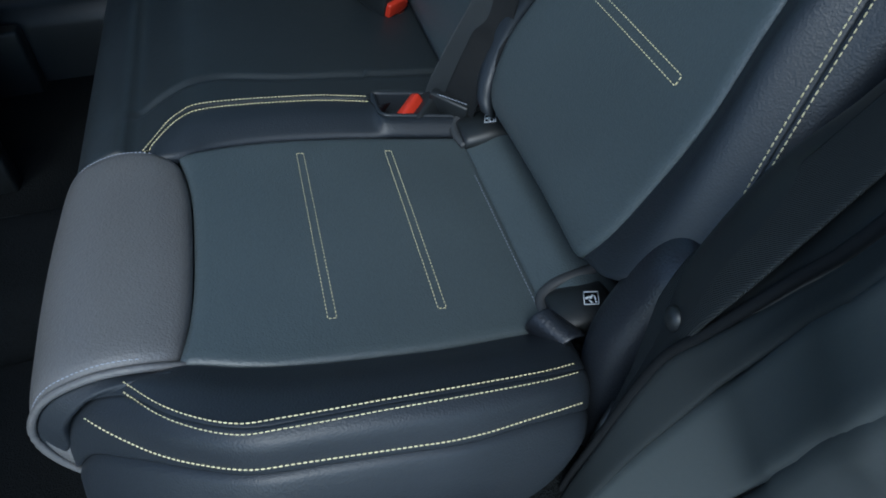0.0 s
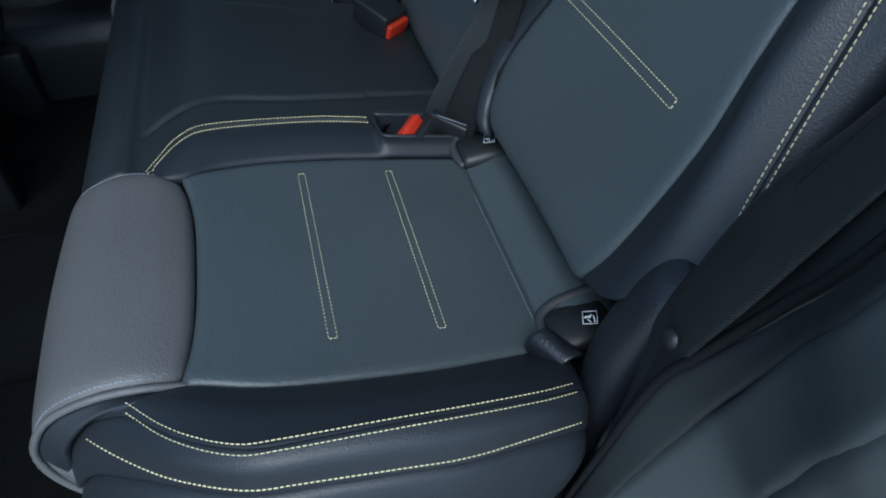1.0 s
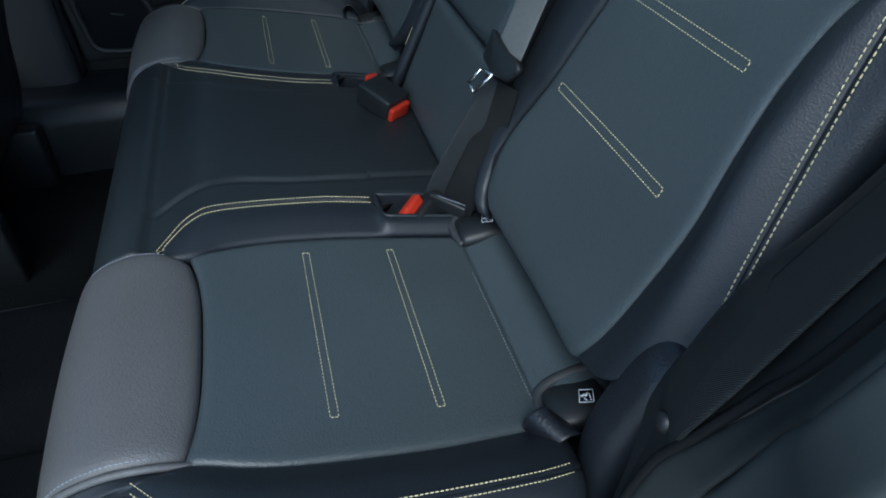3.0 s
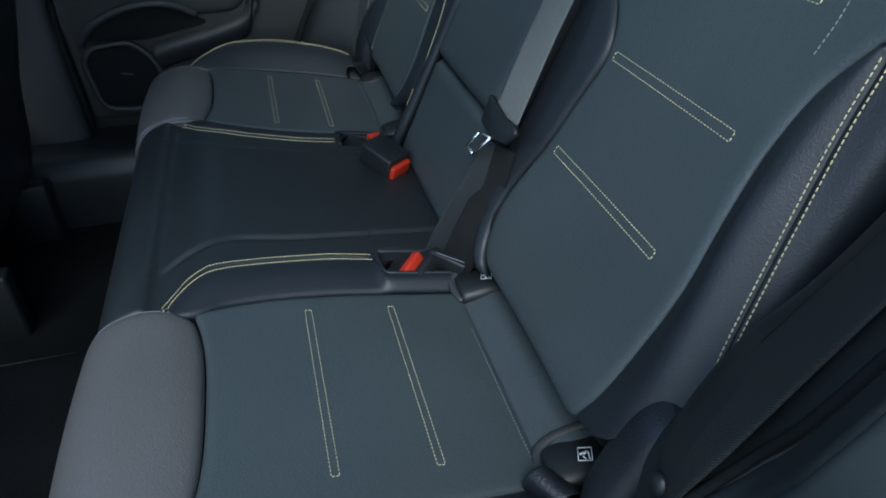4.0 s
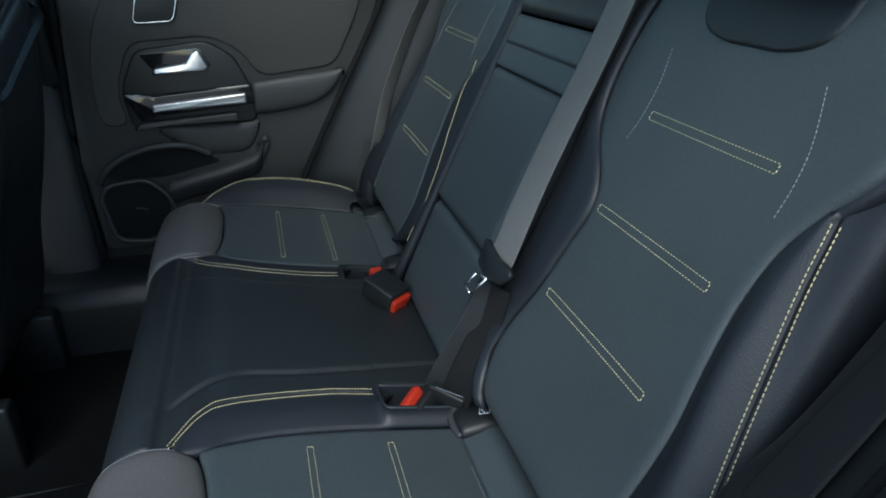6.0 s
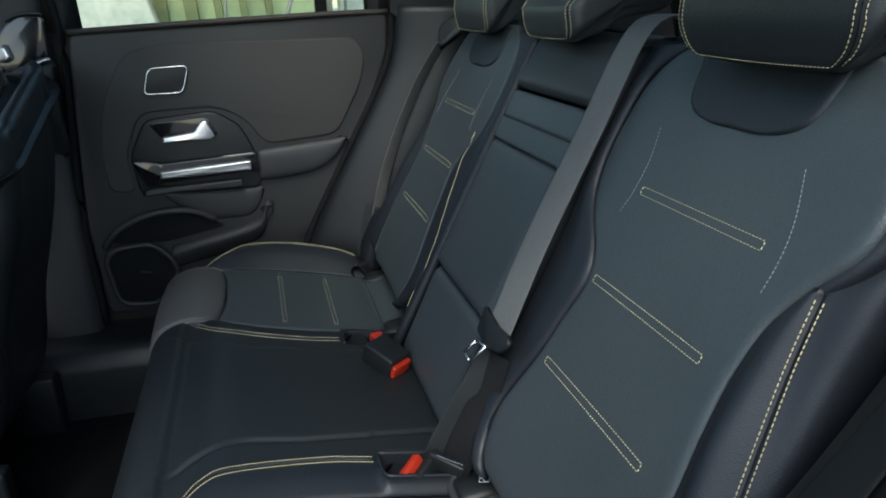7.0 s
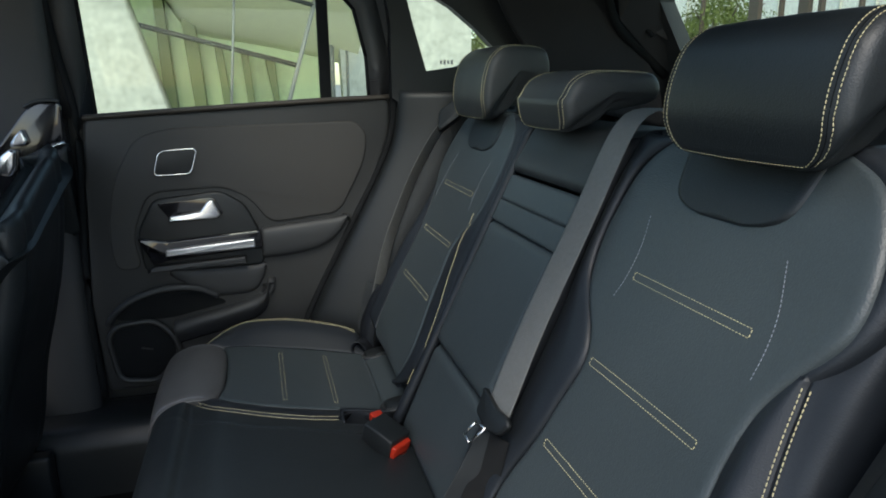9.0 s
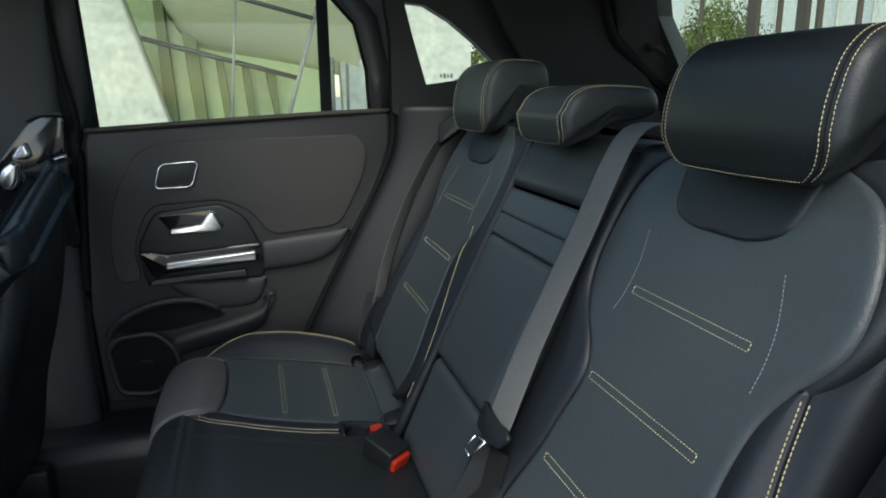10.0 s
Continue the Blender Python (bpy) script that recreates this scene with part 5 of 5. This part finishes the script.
tube(bm, [(0.79, 0.60, 1.22), (0.80, 0.605, 1.12), (0.83, 0.61, 1.05), (0.90, 0.615, 0.99), (0.975, 0.615, 0.93)], 0.012, 8, 30)
structure("tailgate_seal", bm, RUBBER, "black tailgate seal", "door seal", True)
bm = bmesh.new()
slab(bm, [(0.47, -0.62, 0.74), (0.95, -0.62, 0.74), (0.95, 0.66, 0.74), (0.47, 0.66, 0.74)], 0.01, 0, (0, 0, -1))
structure("parcel_cover", bm, CARPET, "black luggage cover behind the backrests", "luggage cover")
# unseen wall, its top raised to 1 m to hold back front light
bm = bmesh.new()
slab(bm, [(-1.4, -0.74, 0), (-1.4, 0.76, 0), (-1.4, 0.76, 1.0), (-1.4, -0.74, 1.0)], 0.05, 0, (-1, 0, 0))
structure("wall_front", bm, PLASTIC, "plain dark unseen wall, raised to cut light from the front", "wall")
bm = bmesh.new()
slab(bm, xz([(0.40, 0.10), (1.05, 0.10), (0.84, 1.26), (0.55, 1.26), (0.38, 0.88)], -0.66), 0.05, 0)
structure("wall_near_rear", bm, PLASTIC, "dark near rear pillar lining", "pillar trim")
bm = bmesh.new()
slab(bm, xz([(-1.4, 0.0), (-0.62, 0.0), (-0.60, 0.9), (-0.64, 1.24), (-0.76, 1.24), (-0.76, 0.86), (-1.4, 0.86)], -0.70), 0.04, 0)
structure("wall_near_front", bm, PLASTIC, "near centre pillar and front door lining", "pillar trim")

bm = bmesh.new()
tube(bm, [(0.905, 0.598, 1.035), (0.902, 0.582, 1.030), (0.908, 0.574, 1.020)], 0.006, 8, 8)
tagged(link("coat_hook", bm, RUBBER), "small black hook on the tailgate pillar", "hook")

# ---- outside ----
PAVING = material("grey_paving", (0.30, 0.30, 0.28), 0.9, grain=0.004, size=20, kind="noise", vary=0.2)
CONCRETE = material("pale_concrete", (0.56, 0.57, 0.51), 0.9, grain=0.01, size=6, kind="noise", vary=0.25)
FIN = material("olive_fin", (0.19, 0.22, 0.09), 0.6, vary=0.15)
PALE_GREEN = material("pale_green_glazing", (0.66, 0.77, 0.43), 0.35, vary=0.15)
CREAM = material("cream_soffit", (0.74, 0.76, 0.52), 0.8, vary=0.12)
DARK_STEEL = material("dark_steel", (0.06, 0.065, 0.06), 0.5)
GREY_STEEL = material("grey_steel", (0.20, 0.21, 0.19), 0.5)
LEAF = material("leaf_green", (0.13, 0.17, 0.04), 0.6, vary=0.4)
BARK = material("bark", (0.12, 0.10, 0.07), 0.9, vary=0.3)
bm = bmesh.new()
slab(bm, [(-600, -600, -0.36), (600, -600, -0.36), (600, 600, -0.36), (-600, 600, -0.36)], 0.5, 0, (0, 0, -1))
structure("ground", bm, PAVING, "grey paved ground around the car", "ground")

building = thing("glazed_building", "modern building with green glazing, olive fins and concrete", "building", (0, 14, -0.36))
bm = bmesh.new()
slab(bm, xz([(-2.6, -0.36), (1.75, -0.36), (1.75, 3.2), (-2.6, 3.2)], 14.5), 0.2, 0, (0, 1, 0))
part("glazing", bm, PALE_GREEN, building, "pale green glazed wall", smooth=False)
for (a, b, zt), (c, d) in (((-1.777, -1.599, 2.78), (-1.73, -1.50)), ((-1.289, -1.031, 2.2), (-1.163, -0.926)), ((-0.689, -0.551, 1.7), (-0.591, -0.422)), ((-0.177, -0.036, 1.55), (-0.105, 0.045)), ((0.299, 0.494, 1.4), (0.444, 0.544))):
    bm = bmesh.new()
    slab(bm, xz([(c, -0.36), (d, -0.36), (d, 0.5), (b, zt), (a, zt), (c, 0.5)], 14.45), 0.35, 0.02)
    part("fin", bm, FIN, building, smooth=False)
for a, b, r, nm in (((-2.2, 13.9, 2.09), (0.915, 13.9, 1.294), 0.05, "beam"), ((-0.323, 11.0, 2.52), (1.07, 11.0, 2.175), 0.036, "beam"), ((1.13, 11.0, 2.36), (0.27, 11.0, -0.36), 0.036, "strut"), ((-0.14, 11.0, 2.70), (-0.454, 11.0, -0.36), 0.022, "mullion"), ((1.66, 13.8, 2.9), (1.62, 13.8, -0.36), 0.06, "mullion"), ((1.98, 13.8, 2.9), (1.95, 13.8, -0.36), 0.03, "mullion")):
    bm = bmesh.new()
    tube(bm, [a, b], r, 8, 2)
    part(nm, bm, {"beam": DARK_STEEL, "strut": GREY_STEEL, "mullion": GREY_STEEL}[nm], building)
fall = [(-3.2, 3.9), (-1.9, 3.0), (-1.15, 2.05), (0.0, 1.78), (1.4, 1.42), (2.2, 1.2)]
rows = [[(x, y, at(fall, x) + dz + 0.06 * math.sin(x * 1.3 + y * 0.4)) for x in np.linspace(-3.2, 2.2, 12)] for y, dz in ((14.48, 0.0), (13.4, 0.42), (11.5, 1.3), (9.0, 2.6))]
part("soffit", skin(rows, 30, 20, (0, 0, -1), 0, 0.01, thick=0.1), CREAM, building, "cream curved soffit")
bm = bmesh.new()
slab(bm, xz([(-3.0, -0.36), (-1.33, -0.36), (-1.547, 0.432), (-2.195, 2.764), (-2.45, 3.7), (-3.16, 3.7), (-3.116, 2.74), (-3.02, 0.4)], 13.6), 0.7, 0.1, seg=4)
part("column", bm, CONCRETE, building, "leaning grey concrete column")
bm = bmesh.new()
slab(bm, xz([(-6.0, -0.36), (-2.4, -0.36), (-2.56, 0.38), (-3.07, 1.8), (-3.3, 3.5), (-6.0, 3.5)], 14.2), 0.3, 0.02)
part("end_wall", bm, CONCRETE, building, "pale concrete wall", smooth=False)
bm = bmesh.new()
slab(bm, rounded(xz([(1.90, -0.36), (4.74, -0.36), (4.70, 3.6), (1.40, 3.6), (1.62, 2.87), (1.82, 1.6)], 14.2), 0.1), 0.4, 0.03)
part("side_wall", bm, CONCRETE, building, "bright concrete wall", smooth=False)


def tree(x, y, h, r, label):
    """A trunk with limbs and a crown of small leaf clumps."""
    t = thing("tree", label, "tree", (x, y, -0.36), "trees")
    rng = random.Random(int(x * 10 + y))
    bm = bmesh.new()
    tube(bm, [(x, y, -0.36), (x + 0.1, y, h * 0.3), (x, y + 0.1, h * 0.7)], lambda k: 0.16 - 0.10 * k, 8, 8)
    for k in range(7):
        a = k * 0.9
        tube(bm, [(x, y, h * 0.25 + 0.1 * k), (x + math.cos(a) * r * 0.4, y + math.sin(a) * r * 0.4, h * 0.5 + 0.08 * k), (x + math.cos(a) * r * 0.8, y + math.sin(a) * r * 0.8, h * 0.62 + 0.1 * k)], lambda k: 0.05 - 0.035 * k, 6, 6)
    part("trunk", bm, BARK, t)
    bm = bmesh.new()
    for _ in range(9000):
        d = Vector((rng.gauss(0, 1), rng.gauss(0, 1), rng.gauss(0, 1))).normalized()
        lump = 0.78 + 0.22 * math.sin(4 * d.x + 2.1 * y) * math.cos(5 * d.y + x) + 0.12 * math.sin(9 * d.z)
        p = Vector((x, y, h * 0.58)) + Vector((d.x * r, d.y * r, d.z * h * 0.42)) * lump * rng.uniform(0.55, 1.0)
        m = Matrix.Translation(p) @ Euler((rng.uniform(0, 6), rng.uniform(0, 6), rng.uniform(0, 6))).to_matrix().to_4x4()
        q = rng.uniform(0.03, 0.06)
        bm.faces.new([bm.verts.new(m @ Vector(v)) for v in ((-q, 0, 0), (0, -q * 0.5, q * 0.15), (q, 0, 0), (0, q * 0.5, q * 0.15))])
    tagged(part("crown", bm, LEAF, t, smooth=False), kind="stuff")
    return t


# pale wall with bars, added as a backdrop for the bright sky
backdrop = thing("sky_backdrop", "pale wall behind the trees, added as a bright sky backdrop", "building", (19, 20, -0.36))
bm = bmesh.new()
slab(bm, [(19.0, 6.0, -0.36), (19.0, 40.0, -0.36), (19.0, 40.0, 7.0), (19.0, 6.0, 7.0)], 0.3, 0, (1, 0, 0))
part("wall", bm, material("pale_backdrop", (0.80, 0.80, 0.74), 0.4, vary=0.3), backdrop, smooth=False)
for k in range(24):
    bm = bmesh.new()
    box_into(bm, pose(18.9, 7.0 + 1.4 * k, 3.3), (0.1, 0.05, 7.3))
    part("mullion", bm, CONCRETE, backdrop, smooth=False)
tree(12.5, 15.9, 3.7, 1.5, "rounded green tree outside the rear window")
tree(13.5, 17.6, 2.6, 1.3, "low green tree beside a taller one")
tree(7.6, 20.0, 3.2, 1.5, "low green tree beyond the concrete wall")
for k, (y, w) in enumerate(((18.0, 0.10), (15.3, 0.05), (13.3, 0.34), (12.45, 0.07), (11.75, 0.30), (11.3, 0.10), (10.3, 0.06))):
    bm = bmesh.new()
    box_into(bm, pose(11.6, y, 2.0), (0.12, w, 4.8), 0.01)
    tagged(link("facade_post", bm, material("brown_steel", (0.075, 0.055, 0.040), 0.5) if k == 0 else bpy.data.materials["brown_steel"], smooth=False), "tall brown steel facade post", "post", "facade posts")
